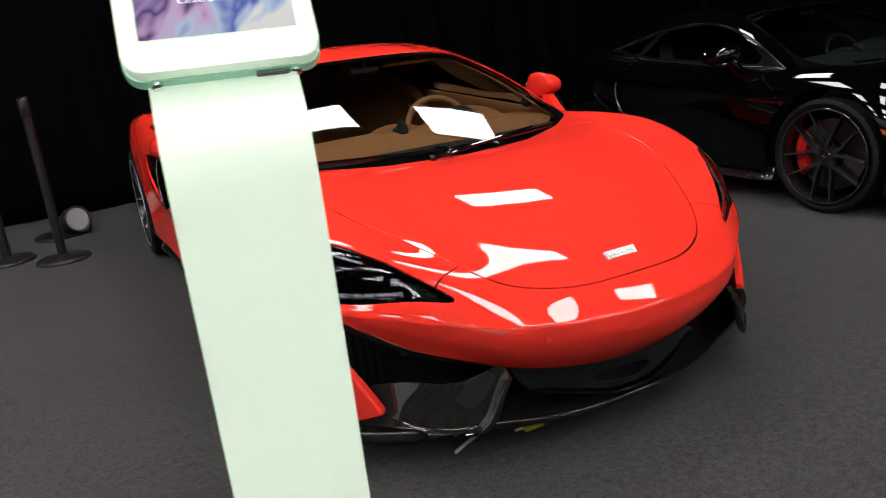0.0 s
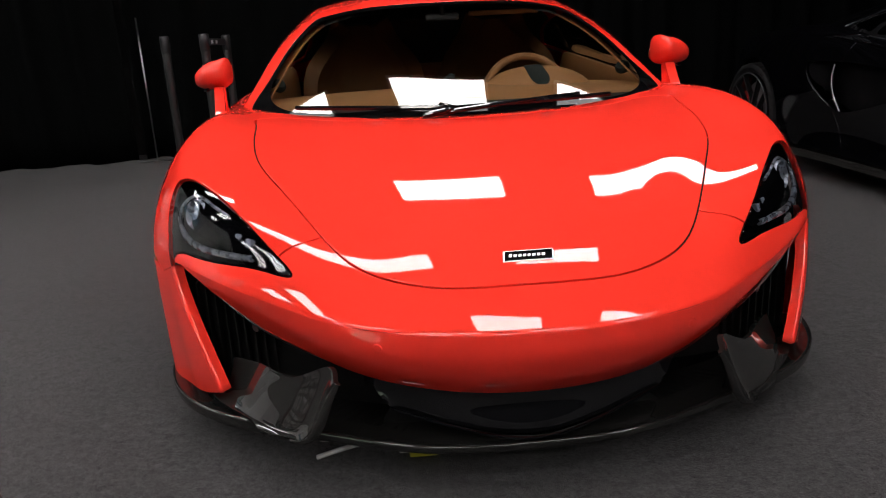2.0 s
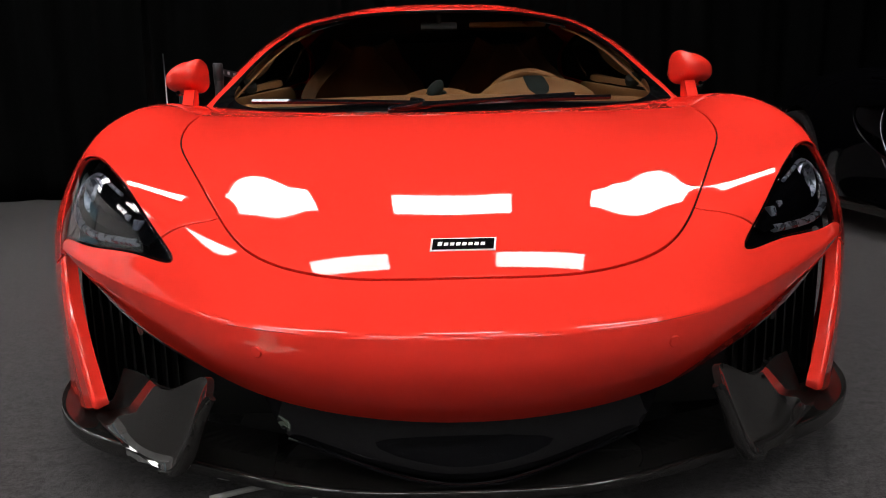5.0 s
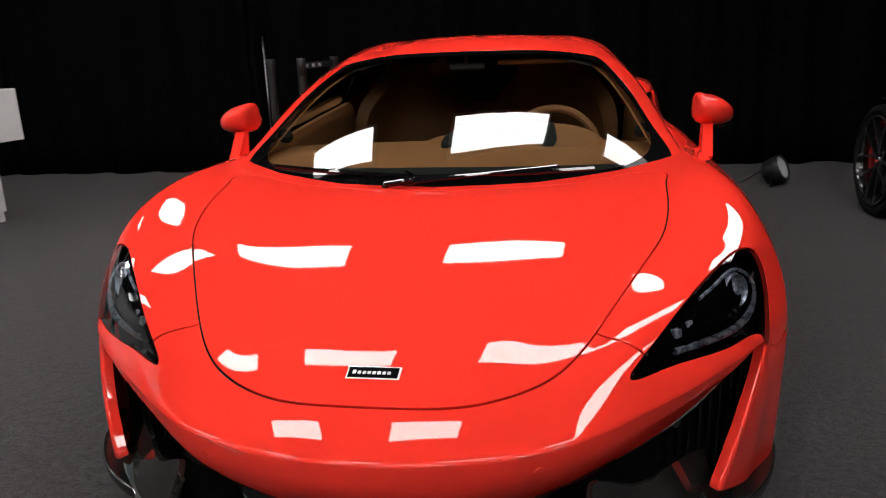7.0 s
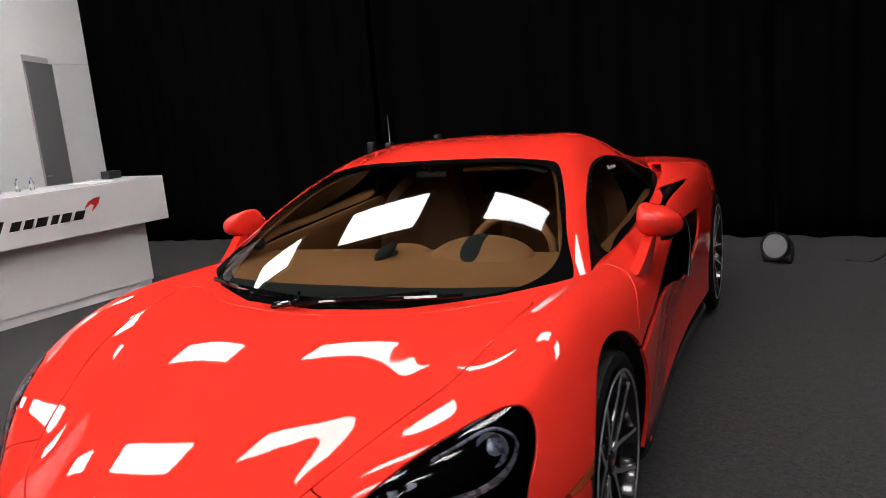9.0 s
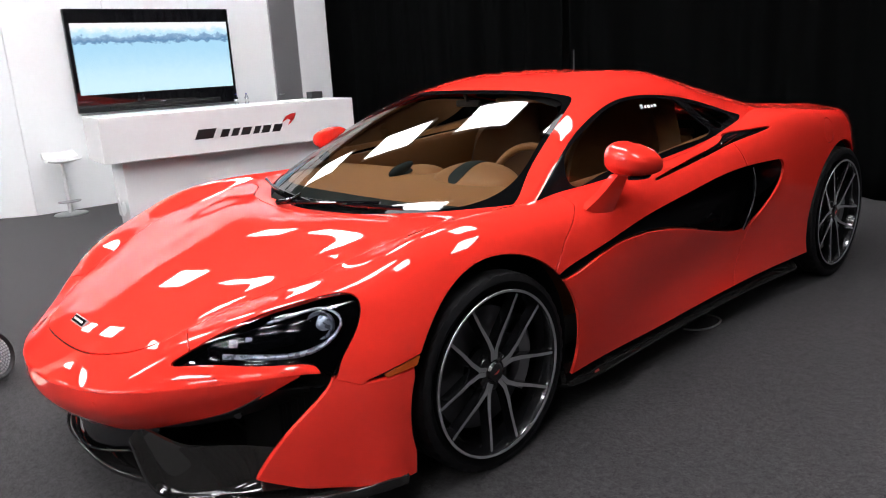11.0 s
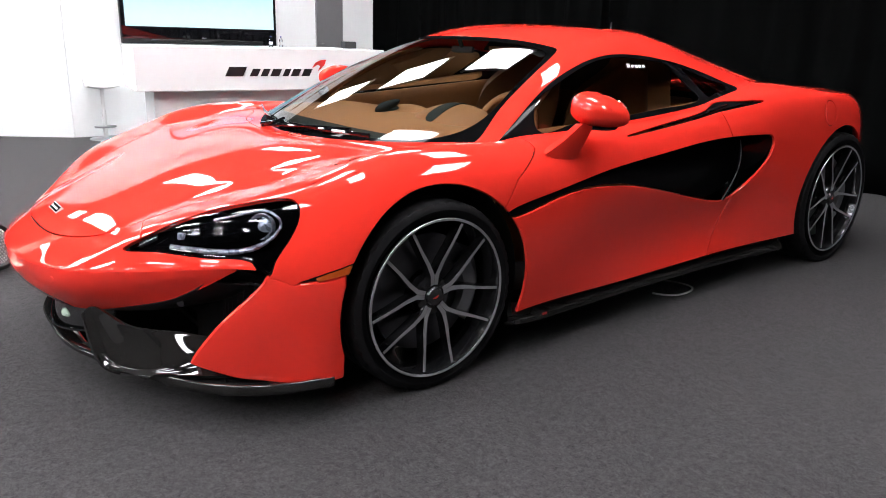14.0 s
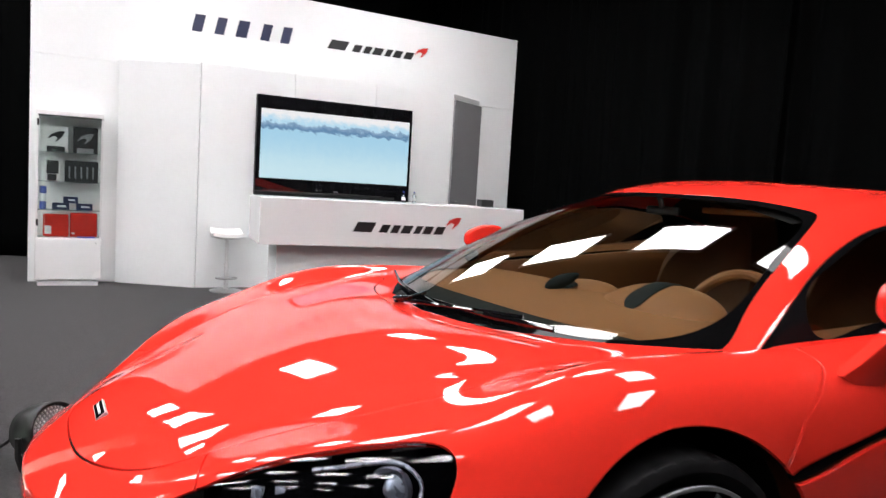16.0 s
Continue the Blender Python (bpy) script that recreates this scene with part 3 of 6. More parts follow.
def drape(name, a, b, height, seed, folds=5.2):
    """A gathered curtain from a to b: uneven folds that swing out towards the hem."""
    rnd = random.Random(seed)
    a, b = Vector((*a, 0)), Vector((*b, 0))
    length, along = (b - a).length, (b - a).normalized()
    out = Vector((along.y, -along.x, 0))
    n, rows = int(length * 44), 14
    ph = [rnd.uniform(0, 6.28) for _ in range(8)]
    verts, faces = [], []
    for j in range(rows + 1):
        z = height * j / rows
        for i in range(n + 1):
            s = length * i / n
            w = s * folds + .9 * math.sin(s * 1.3 + ph[0]) + .5 * math.sin(s * 2.9 + ph[1])
            deep = .045 + .025 * math.sin(s * .8 + ph[2])
            d = deep * math.sin(w * 2.2) * (1.25 - .5 * z / height) + .018 * math.sin(w * 5.1 + ph[3]) + .02 * math.sin(s * 3.7 + z * .8 + ph[4])
            sway = .025 * math.sin(z * 1.1 + s * 1.7 + ph[5]) * (1 - z / height)
            hem = .02 * max(0, .25 - z) / .25 * math.sin(w * 3 + ph[6])
            p = a + along * (s + sway) + out * (d + hem)
            verts.append((p.x, p.y, max(z, .004)))
    for j in range(rows):
        for i in range(n):
            q = j * (n + 1) + i
            faces.append((q, q + 1, q + n + 2, q + n + 1))
    ob = put(name, mesh_of(name, verts, faces), CURTAIN)
    sol = ob.modifiers.new("cloth", "SOLIDIFY")
    sol.thickness = .006
    return tagged(ob, "black pleated drape hanging to the floor", "curtain", "hall drapes")


drape("curtain", (WEST + .2, NORTH - .5), (-2.6, NORTH - .12), CEILING + .05, 3)
drape("curtain", (-2.56, NORTH + .04), (1.2, NORTH), CEILING + .05, 4)
drape("curtain", (1.24, NORTH), (EAST - .1, NORTH), CEILING + .05, 5)
drape("curtain", (WEST + .3, SOUTH + .4), (WEST + .3, NORTH - .2), CEILING + .05, 6, 4.0)
drape("curtain", (EAST - .2, NORTH - .2), (EAST - .2, SOUTH + .4), CEILING + .05, 7, 4.0)
for x, h in ((-2.42, 1.30),):
    pole = thing("drape_pole", "slim grey metal upright in front of the drapes", "pole", Matrix.Translation((x, NORTH - .14, 0)))
    part("upright", rod(bmesh.new(), (0, 0, .01), (0, 0, h), .006), STEEL, pole, smooth=True)
    part("base_plate", boxes((-.15, -.06, 0), (.15, .06, .012), .004), SATIN_BLACK, pole)
part("green_floor_strip", boxes((-8.25, -1.6, .001), (-7.55, -.55, .008), .003), GREEN_CARPET)
tagged(bpy.data.objects["green_floor_strip"], "bright green carpet strip on the hall floor", "carpet", kind="structure")

# ceiling light panels with a louvre
first = None
for y, x0 in PANEL_ROWS:
    for k in range(-4, 3):
        x = x0 + (2.28 if y > 2 else 2.4) * k
        if not WEST + .8 < x < EAST - .8 or (x > 2.8 and y > -1):
            continue
        m = Matrix.Translation((x, y, CEILING))
        if first is None:
            first = thing("ceiling_light", "rectangular white louvred ceiling light panel, lit", "ceiling light", m, "ceiling lights")
            part("diffuser", boxes((-.60, -.255, .012), (.60, .255, .03)), PANEL_LIGHT, first)
            bm = bmesh.new()
            for lo, hi in (((-.64, -.295, 0), (-.60, .295, .06)), ((.60, -.295, 0), (.64, .295, .06)), ((-.60, -.295, 0), (.60, -.255, .06)), ((-.60, .255, 0), (.60, .295, .06))):
                box(bm, lo, hi)
            part("housing", bm, WALL_WHITE, first)
            for j in range(3):
                part("louvre", boxes((-.60, -.134 + .13 * j, .004), (.60, -.126 + .13 * j, .011)), LOUVRE_GLOW, first)
        else:
            copy_thing(first, m)

# ---- the sports car: panels trimmed out of the lofted skin ----
HOOD = closed(both([(0, 0.046), (0.170, 0.061), (0.280, 0.107), (0.364, 0.171), (0.436, 0.268), (0.556, 0.497), (0.624, 0.6546), (0.658, 0.8542), (0.674, 0.9995), (0.678, 1.08), (0.6, 1.09), (0.4511, 0.9944), (0.2428, 0.9222), (0, 0.8961)]))
LAMP3 = [(0.5031, 0.187, 0.513), (0.5418, 0.228, 0.553), (0.6084, 0.309, 0.606), (0.6643, 0.393, 0.64), (0.7246, 0.483, 0.664), (0.7861, 0.5673, 0.6759), (0.8234, 0.5917, 0.6577), (0.8459, 0.5744, 0.6128), (0.8492, 0.537, 0.558), (0.846, 0.502, 0.508), (0.8417, 0.484, 0.47), (0.8256, 0.47, 0.476), (0.8084, 0.454, 0.505), (0.7417, 0.373, 0.516), (0.645, 0.292, 0.515), (0.5697, 0.237, 0.513)]


def lamp_plane(x, y, z):
    return (x + y) * .7071, .777 * z + .445 * (y - x)


LAMP = closed([lamp_plane(*p) for p in LAMP3], 6)
HOLE = both([(0, .945), (.30, .985), (.55, 1.13), (.70, 1.27), (.765, 1.38), (.785, 1.6), (.787, 2.0), (.772, 2.5), (.765, 2.9), (.72, 3.12), (.55, 3.3), (0, 3.4)])
BLADE = closed([(1.30, .572), (1.51, .621), (1.82, .671), (2.2, .704), (2.63, .738), (2.93, .738), (3.0, .722), (2.99, .65), (2.88, .55), (2.73, .467), (2.62, .457), (2.2, .551), (1.95, .601), (1.72, .618), (1.51, .595), (1.32, .558)], 8)
SIDE_PANEL = [(0.082, 0.02), (0.082, 0.463), (0.487, 0.466), (0.537, 0.4446), (0.603, 0.4493), (0.7068, 0.4679), (0.8437, 0.5028), (0.8437, 0.02)]
NOSE = both([(0, -0.218), (1.0212, -0.218), (1.0193, 0.5825), (0.817, 0.452), (0.7525, 0.412), (0.5429, 0.227), (0.4472, 0.266), (0.3225, 0.382), (0, 0.382)])
DOOR = [(1.51, .84), (1.485, .77), (1.35, .68), (1.275, .58), (1.30, .45), (1.375, .30), (1.39, .10), (2.55, .10), (2.62, .25), (2.74, .46), (2.70, .70), (2.64, .88)]
SLIT = closed([(1.98, .781), (2.26, .811), (2.50, .839), (2.60, .860), (2.67, .881), (2.80, .889), (2.95, .889), (2.82, .870), (2.71, .857), (2.62, .845), (2.50, .827), (2.26, .801)], 6)
INDICATOR = [(0.542, 0.4487), (0.6235, 0.4773), (0.7068, 0.4999), (0.7068, 0.4719), (0.603, 0.4524)]
SCREEN_OUT = closed(both([(0, .94), (.28, .975), (.52, 1.085), (.68, 1.22), (.735, 1.315), (.692, 1.44), (.632, 1.63), (.575, 1.80), (.525, 1.915), (.49, 1.93), (.28, 1.865), (0, 1.835)]))
SCREEN_IN = closed(both([(0, 1.005), (.30, 1.035), (.52, 1.130), (.645, 1.265), (.672, 1.41), (.617, 1.61), (.56, 1.78), (.495, 1.872), (.28, 1.825), (0, 1.80)]))
DLO = closed([(1.385, .782), (1.49, .845), (1.69, .957), (1.93, 1.043), (2.18, 1.082), (2.47, 1.064), (2.75, 1.012), (2.96, .950), (3.0, .936), (2.93, .918), (2.62, .875), (2.35, .848), (2.05, .826), (1.7, .806), (1.42, .790)], 8)
WINDOW = closed([(1.585, .813), (1.600, .888), (1.72, .958), (1.93, 1.031), (2.18, 1.070), (2.42, 1.056), (2.50, 1.038), (2.58, .95), (2.615, .90), (2.35, .868), (2.05, .845), (1.75, .826)], 8)
REAR_PANE = closed([(2.60, 1.02), (2.75, .988), (2.90, .945), (2.86, .93), (2.74, .912), (2.685, .905), (2.655, .945)], 6)
FRONT_AXLE, REAR_AXLE = (1.03, .32), (3.70, .354)

# paint-depth shell: every panel gets a turned-in edge


def edges_of(t):
    e = np.concatenate([t[:, [0, 1]], t[:, [1, 2]], t[:, [2, 0]]])
    key = np.sort(e, axis=1)
    _, first, count = np.unique(key[:, 0].astype(np.int64) * 10000000 + key[:, 1], return_index=True, return_counts=True)
    return e[first[count == 1]]


def panel(name, m, depth=.012, inward=None, lip=.0013, seam=False):
    """A mesh of the trimmed surface m whose rim is rounded over and turned in by depth."""
    v, t = m
    p, n = v[:, :3], v[:, 3:6]
    n = n / np.maximum(np.linalg.norm(n, axis=1, keepdims=True), 1e-9)
    e = edges_of(t)
    if seam:
        e = e[~((v[e[:, 0], 7] < 1e-6) & (v[e[:, 1], 7] < 1e-6))]
    a, b = e[:, 0], e[:, 1]
    go = -n if inward is None else np.broadcast_to(np.array(inward, float), n.shape) * np.where(p[:, :1] < 0, (-1, 1, 1), (1, 1, 1))
    side = np.zeros_like(p)
    ed = p[b] - p[a]
    sd = np.cross(ed, n[a])
    sd /= np.maximum(np.linalg.norm(sd, axis=1, keepdims=True), 1e-9)
    np.add.at(side, a, sd)
    np.add.at(side, b, sd)
    rim = np.unique(e)
    sr = side[rim] / np.maximum(np.linalg.norm(side[rim], axis=1, keepdims=True), 1e-9)
    idx = {int(q): i for i, q in enumerate(rim)}
    k = len(rim)
    base = len(p)
    d = depth[rim][:, None] if isinstance(depth, np.ndarray) else depth
    r1 = p[rim] + sr * lip * .7 + go[rim] * lip * .6
    r2 = p[rim] + sr * lip + go[rim] * (lip + .001)
    r3 = p[rim] + sr * lip * .6 + go[rim] * d
    n1 = n[rim] * .6 + sr * .8
    verts = np.concatenate([p, r1, r2, r3])
    norms = np.concatenate([n, n1, sr, sr])
    faces = [tuple(f) for f in t]
    for q, w in zip(a, b):
        i, j = idx[int(q)], idx[int(w)]
        chain_i, chain_j = (q, base + i, base + k + i, base + 2 * k + i), (w, base + j, base + k + j, base + 2 * k + j)
        for s in range(3):
            faces.append((chain_j[s], chain_i[s], chain_i[s + 1], chain_j[s + 1]))
    norms = norms / np.maximum(np.linalg.norm(norms, axis=1, keepdims=True), 1e-9)
    return mesh_of(name, verts, faces, True, norms)


def halves(m):
    return clip(m, m[0][:, 0]), clip(m, -m[0][:, 0])


GAP = .0030
skin = loft(BODY, 260, 420, smooth=(1e5, 900.0, .20, 3.0))
# even out the shading of the bonnet's rear half, where the rails bend most
N = skin[0].reshape(260, 420, 8)
even = N[..., 3:6].copy()
for _ in range(36):
    even[1:-1, 1:-1] += .5 * ((even[2:, 1:-1] + even[:-2, 1:-1] + even[1:-1, 2:] + even[1:-1, :-2]) / 4 - even[1:-1, 1:-1])
share = (np.clip((N[..., 1] - .40) / .15, 0, 1) * np.clip((1.35 - N[..., 1]) / .15, 0, 1) * np.clip((N[..., 2] - .60) / .06, 0, 1))[..., None]
N[..., 3:6] = N[..., 3:6] * (1 - share) + even * share
# a soft fold runs along each side of the bonnet from the nose towards the pillar
FOLD = [(.255, .25), (.37, .42), (.46, .545), (.53, .68), (.60, .82)]


def fold_height(x, y):
    d = np.sqrt(line_side(np.abs(x), y, FOLD) ** 2 + .018 ** 2) - .018
    return .0022 * np.exp(-d / .055) * np.clip((y - .20) / .15, 0, 1) * np.clip((.93 - y) / .15, 0, 1)


V = skin[0]
top = (V[:, 2] > .50) & (V[:, 1] < 1.0)
fx = (fold_height(V[:, 0] + .002, V[:, 1]) - fold_height(V[:, 0] - .002, V[:, 1])) / .004
fy = (fold_height(V[:, 0], V[:, 1] + .002) - fold_height(V[:, 0], V[:, 1] - .002)) / .004
V[:, 2] += np.where(top, fold_height(V[:, 0], V[:, 1]), 0)
V[:, 3] -= np.where(top, fx * V[:, 5], 0)
V[:, 4] -= np.where(top, fy * V[:, 5], 0)
V[:, 3:6] /= np.linalg.norm(V[:, 3:6], axis=1, keepdims=True)
hood = clip(skin, inside(V[:, 0], V[:, 1], HOOD) - GAP)
rest = clip(skin, -inside(V[:, 0], V[:, 1], HOOD) - GAP)
V = rest[0]
rest = clip(rest, -inside(V[:, 0], V[:, 1], HOLE))


def trim(m, field):
    """Splits m by a signed field of the vertices: inside, outside, with a shut line between."""
    f = field(m[0])
    return clip(m, f - GAP), clip(m, -f - GAP)


def lamp_field(v):
    a, b = lamp_plane(np.abs(v[:, 0]), v[:, 1], v[:, 2])
    return np.where((np.abs(v[:, 0]) > .43) & (v[:, 1] < .75), inside(a, b, LAMP), -.05)


def side_field(poly, xmin):
    return lambda v: np.where(np.abs(v[:, 0]) > xmin, inside(v[:, 1], v[:, 2], poly), -.05)


lamp, rest = trim(rest, lamp_field)
for (yc, zc), rad in ((FRONT_AXLE, .376), (REAR_AXLE, .394)):
    rest = clip(rest, np.hypot(rest[0][:, 1] - yc, rest[0][:, 2] - zc) - rad)
blade, rest = trim(rest, side_field(BLADE, .6))
slit, rest = trim(rest, side_field(SLIT, .6))
indic, rest = trim(rest, side_field(INDICATOR, .68))
sidep, rest = trim(rest, side_field(SIDE_PANEL, .68))
sidep = clip(sidep, .672 - sidep[0][:, 1])
nose, rest = trim(rest, lambda v: inside(v[:, 0], v[:, 1], NOSE))
door, rest = trim(rest, side_field(DOOR, .66))
flap, rest = trim(rest, lambda v: np.where(v[:, 0] > .6, .062 - np.hypot(v[:, 1] - 3.518, v[:, 2] - .816), -.05))
wing, rear = clip(rest, 2.0 - rest[0][:, 1]), clip(rest, rest[0][:, 1] - 2.0)
lip = skin[0].reshape(260, 420, 8)[:, 0]
front_lip = lip[np.argsort(lip[:, 6])]
front_lip = front_lip[np.abs(front_lip[:, 6]) < np.abs(front_lip[np.argmin(np.abs(front_lip[:, 0] - .81) + 9 * (front_lip[:, 2] < .46)), 6])]


def lip_at(x):
    return [float(np.interp(x, front_lip[:, 0], front_lip[:, k])) for k in range(8)]


face_rails = []
for x, steps in zip(BUMPER_X, BUMPER_STEPS):
    p = lip_at(x)
    face_rails.append([tuple(p[:3])] + [(x, p[1] + dy, p[2] + dz) for dy, dz in steps])
fascia = loft(face_rails, 200, 40, turned=True)


def soften_lip(m, reach):
    """Rounds the fold between bonnet lip and bumper face: their normals meet half way."""
    v = m[0].copy()
    n_lip = np.stack([np.interp(v[:, 0], front_lip[:, 0], front_lip[:, k]) for k in (3, 4, 5)], 1)
    face_n = np.stack([n_lip[:, 0] * 1.0, -np.sqrt(np.maximum(1 - n_lip[:, 0] ** 2, .05)), np.full(len(v), .02)], 1)
    mid = n_lip + 1.0 * face_n / np.linalg.norm(face_n, axis=1, keepdims=True)
    mid /= np.linalg.norm(mid, axis=1, keepdims=True)
    d = np.hypot(v[:, 1] - np.interp(v[:, 0], front_lip[:, 0], front_lip[:, 1]), v[:, 2] - np.interp(v[:, 0], front_lip[:, 0], front_lip[:, 2]))
    w = (np.exp(-d / reach) * (np.abs(v[:, 0]) < .77))[:, None]
    v[:, 3:6] = v[:, 3:6] * (1 - w) + mid * w
    return v, m[1]


fascia, nose = soften_lip(fascia, .0008), soften_lip(nose, .0012)
cab = loft(CABIN, 220, 260, smooth=(3e4, 300.0, .02, 60))
V = cab[0]
screen_f = inside(V[:, 0], V[:, 1], SCREEN_OUT)
screen, shell = clip(cab, np.where(V[:, 1] < 2.1, screen_f, -.05) - .001), clip(cab, -np.where(V[:, 1] < 2.1, screen_f, -.05) - .001)
V = screen[0]
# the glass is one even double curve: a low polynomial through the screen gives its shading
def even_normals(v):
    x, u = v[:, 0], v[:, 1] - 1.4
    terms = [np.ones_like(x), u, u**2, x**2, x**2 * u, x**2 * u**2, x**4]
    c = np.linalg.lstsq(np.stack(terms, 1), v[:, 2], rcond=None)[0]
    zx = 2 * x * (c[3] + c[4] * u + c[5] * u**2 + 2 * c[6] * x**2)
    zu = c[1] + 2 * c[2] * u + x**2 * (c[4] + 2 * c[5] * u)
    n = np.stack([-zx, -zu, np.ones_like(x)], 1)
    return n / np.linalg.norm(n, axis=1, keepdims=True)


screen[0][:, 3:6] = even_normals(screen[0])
pane_f = inside(V[:, 0], V[:, 1], SCREEN_IN)
pane, frit = clip(screen, pane_f), clip(screen, -pane_f)
V = shell[0]
dlo_f = np.where(np.abs(V[:, 0]) > .5, inside(V[:, 1], V[:, 2], DLO), -.05)
dlo, roof = clip(shell, dlo_f - .001), clip(shell, -dlo_f - .001)
roof = clip(roof, np.where(roof[0][:, 1] < 2.0, 1.0, .62 - np.abs(roof[0][:, 0]) * .3 - np.maximum(roof[0][:, 1] - 2.62, 0) * .9) + np.where(np.abs(roof[0][:, 0]) > .46, 1, 0))
win_f = lambda v: inside(v[:, 1], v[:, 2], WINDOW)
window, surround = clip(dlo, win_f(dlo[0])), clip(dlo, -win_f(dlo[0]))
rp_f = lambda v: inside(v[:, 1], v[:, 2], REAR_PANE)
rear_pane, surround = clip(surround, rp_f(surround[0])), clip(surround, -rp_f(surround[0]))


def lowered(m, d):
    """The same surface set in by d along -x (towards the middle), d given per vertex."""
    v = m[0].copy()
    v[:, 0] -= np.sign(v[:, 0]) * d
    return v, m[1]


def shift_in(m, d):
    v = m[0].copy()
    v[:, :3] -= v[:, 3:6] * d
    return v, m[1]


def ease(x, a, b):
    w = np.clip((x - a) / (b - a), 0, 1)
    return w * w * (3 - 2 * w)


# dark shell added under the skin, so that the shut lines look like deep shade
inner = shift_in(skin, .016)
V = skin[0]
keep = np.where(np.abs(V[:, 0]) > .6, -inside(V[:, 1], V[:, 2], BLADE) - .01, .05)
inner = clip(inner, np.minimum.reduce([keep, -lamp_field(V) - .006, -inside(V[:, 0], V[:, 1], HOLE) - .004, 1.62 - V[:, 1], V[:, 1] - .02, np.hypot(V[:, 1] - FRONT_AXLE[0], V[:, 2] - FRONT_AXLE[1]) - .375, np.where(np.abs(V[:, 0]) > .66, V[:, 2] - .30, .1)]))

CAR_MESH = {}


def cm(name, make):
    if name not in CAR_MESH:
        CAR_MESH[name] = make()
    return CAR_MESH[name]


def car_panels(root, paint, is_red):
    put("bonnet", cm("bonnet", lambda: panel("bonnet", hood)), paint, root)
    put("front_bumper", cm("front_bumper", lambda: panel("front_bumper", nose, seam=True)), paint, root)
    put("bumper_face", cm("bumper_face", lambda: panel("bumper_face", fascia, .02, seam=True)), paint, root)
    put("inner_structure", cm("inner", lambda: mesh_of("inner_structure", inner[0][:, :3], inner[1])), DARK, root, "added dark shell below the panel joints")
    put("rear_body", cm("rear_body", lambda: panel("rear_body", rear)), paint, root)
    put("fuel_flap", cm("fuel_flap", lambda: panel("fuel_flap", flap)), paint, root)
    put("roof", cm("roof", lambda: panel("roof", roof)), paint, root)
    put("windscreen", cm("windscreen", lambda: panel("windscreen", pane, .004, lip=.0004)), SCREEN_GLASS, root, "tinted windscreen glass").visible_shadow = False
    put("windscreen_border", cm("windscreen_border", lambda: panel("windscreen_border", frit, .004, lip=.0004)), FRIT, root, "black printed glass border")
    for k in (0, 1):
        tail = "lr"[k]
        put("front_wing", cm("wing" + tail, lambda: panel("front_wing", halves(wing)[k])), paint, root)
        put("door", cm("door" + tail, lambda: panel("door", halves(door)[k])), paint, root)
        put("bumper_side", cm("sidep" + tail, lambda: panel("bumper_side", halves(sidep)[k], .03, lip=.009)), paint, root)
        put("side_marker", cm("indic" + tail, lambda: panel("side_marker", halves(indic)[k], .006)), AMBER, root, "amber side marker lens")
        b = halves(blade)[k]
        bd = .010 + .075 * ease(b[0][:, 1], 1.6, 2.75) * ease(-b[0][:, 1], -3.02, -2.85)
        put("side_intake", cm("blade" + tail, lambda: panel("side_intake", lowered(b, bd), .01, lip=.001)), INTAKE_BLACK, root, "gloss black door blade and intake")
        s = halves(slit)[k]
        put("shoulder_slot", cm("slit" + tail, lambda: panel("shoulder_slot", lowered(s, .012), .01, lip=.001)), GLOSS_BLACK, root, "gloss black slot below the side glass")
        put("window_surround", cm("surr" + tail, lambda: panel("window_surround", halves(surround)[k], .006, lip=.0005)), INTAKE_BLACK, root, "gloss black window surround")
        put("side_window", cm("win" + tail, lambda: panel("side_window", halves(shift_in(window, .004))[k], .003, lip=.0003)), SIDE_GLASS, root, "dark tinted side glass").visible_shadow = False
        put("quarter_window", cm("rp" + tail, lambda: panel("quarter_window", halves(shift_in(rear_pane, .004))[k], .003, lip=.0003)), QUARTER_GLASS, root, "rear quarter glass, tint darkened to hide the inside")
        put("headlight_lens", cm("lens" + tail, lambda: panel("headlight_lens", halves(lamp)[k], .006)), LENS, root, "clear headlight cover")
        put("headlight_housing", cm("house" + tail, lambda: panel("headlight_housing", shift_in(halves(lamp)[k], .035), .005)), LAMP_DARK, root, "black headlight housing")


def skin_at(x, y):
    """Height and normal of the bonnet at x, y."""
    near = np.argsort(np.hypot(skin[0][:, 0] - x, skin[0][:, 1] - y) + 9 * (skin[0][:, 2] < .44))[:6]
    return float(skin[0][near, 2].mean()), Vector(skin[0][near, 3:6].mean(axis=0)).normalized()


BADGE_Z, BADGE_N = skin_at(0, .112)
BADGE = Matrix.Translation((0, .112, BADGE_Z + .003)) @ pose(0, 0, 0, math.degrees(math.atan2(-BADGE_N.y, BADGE_N.z)) + 14, 0, 0)

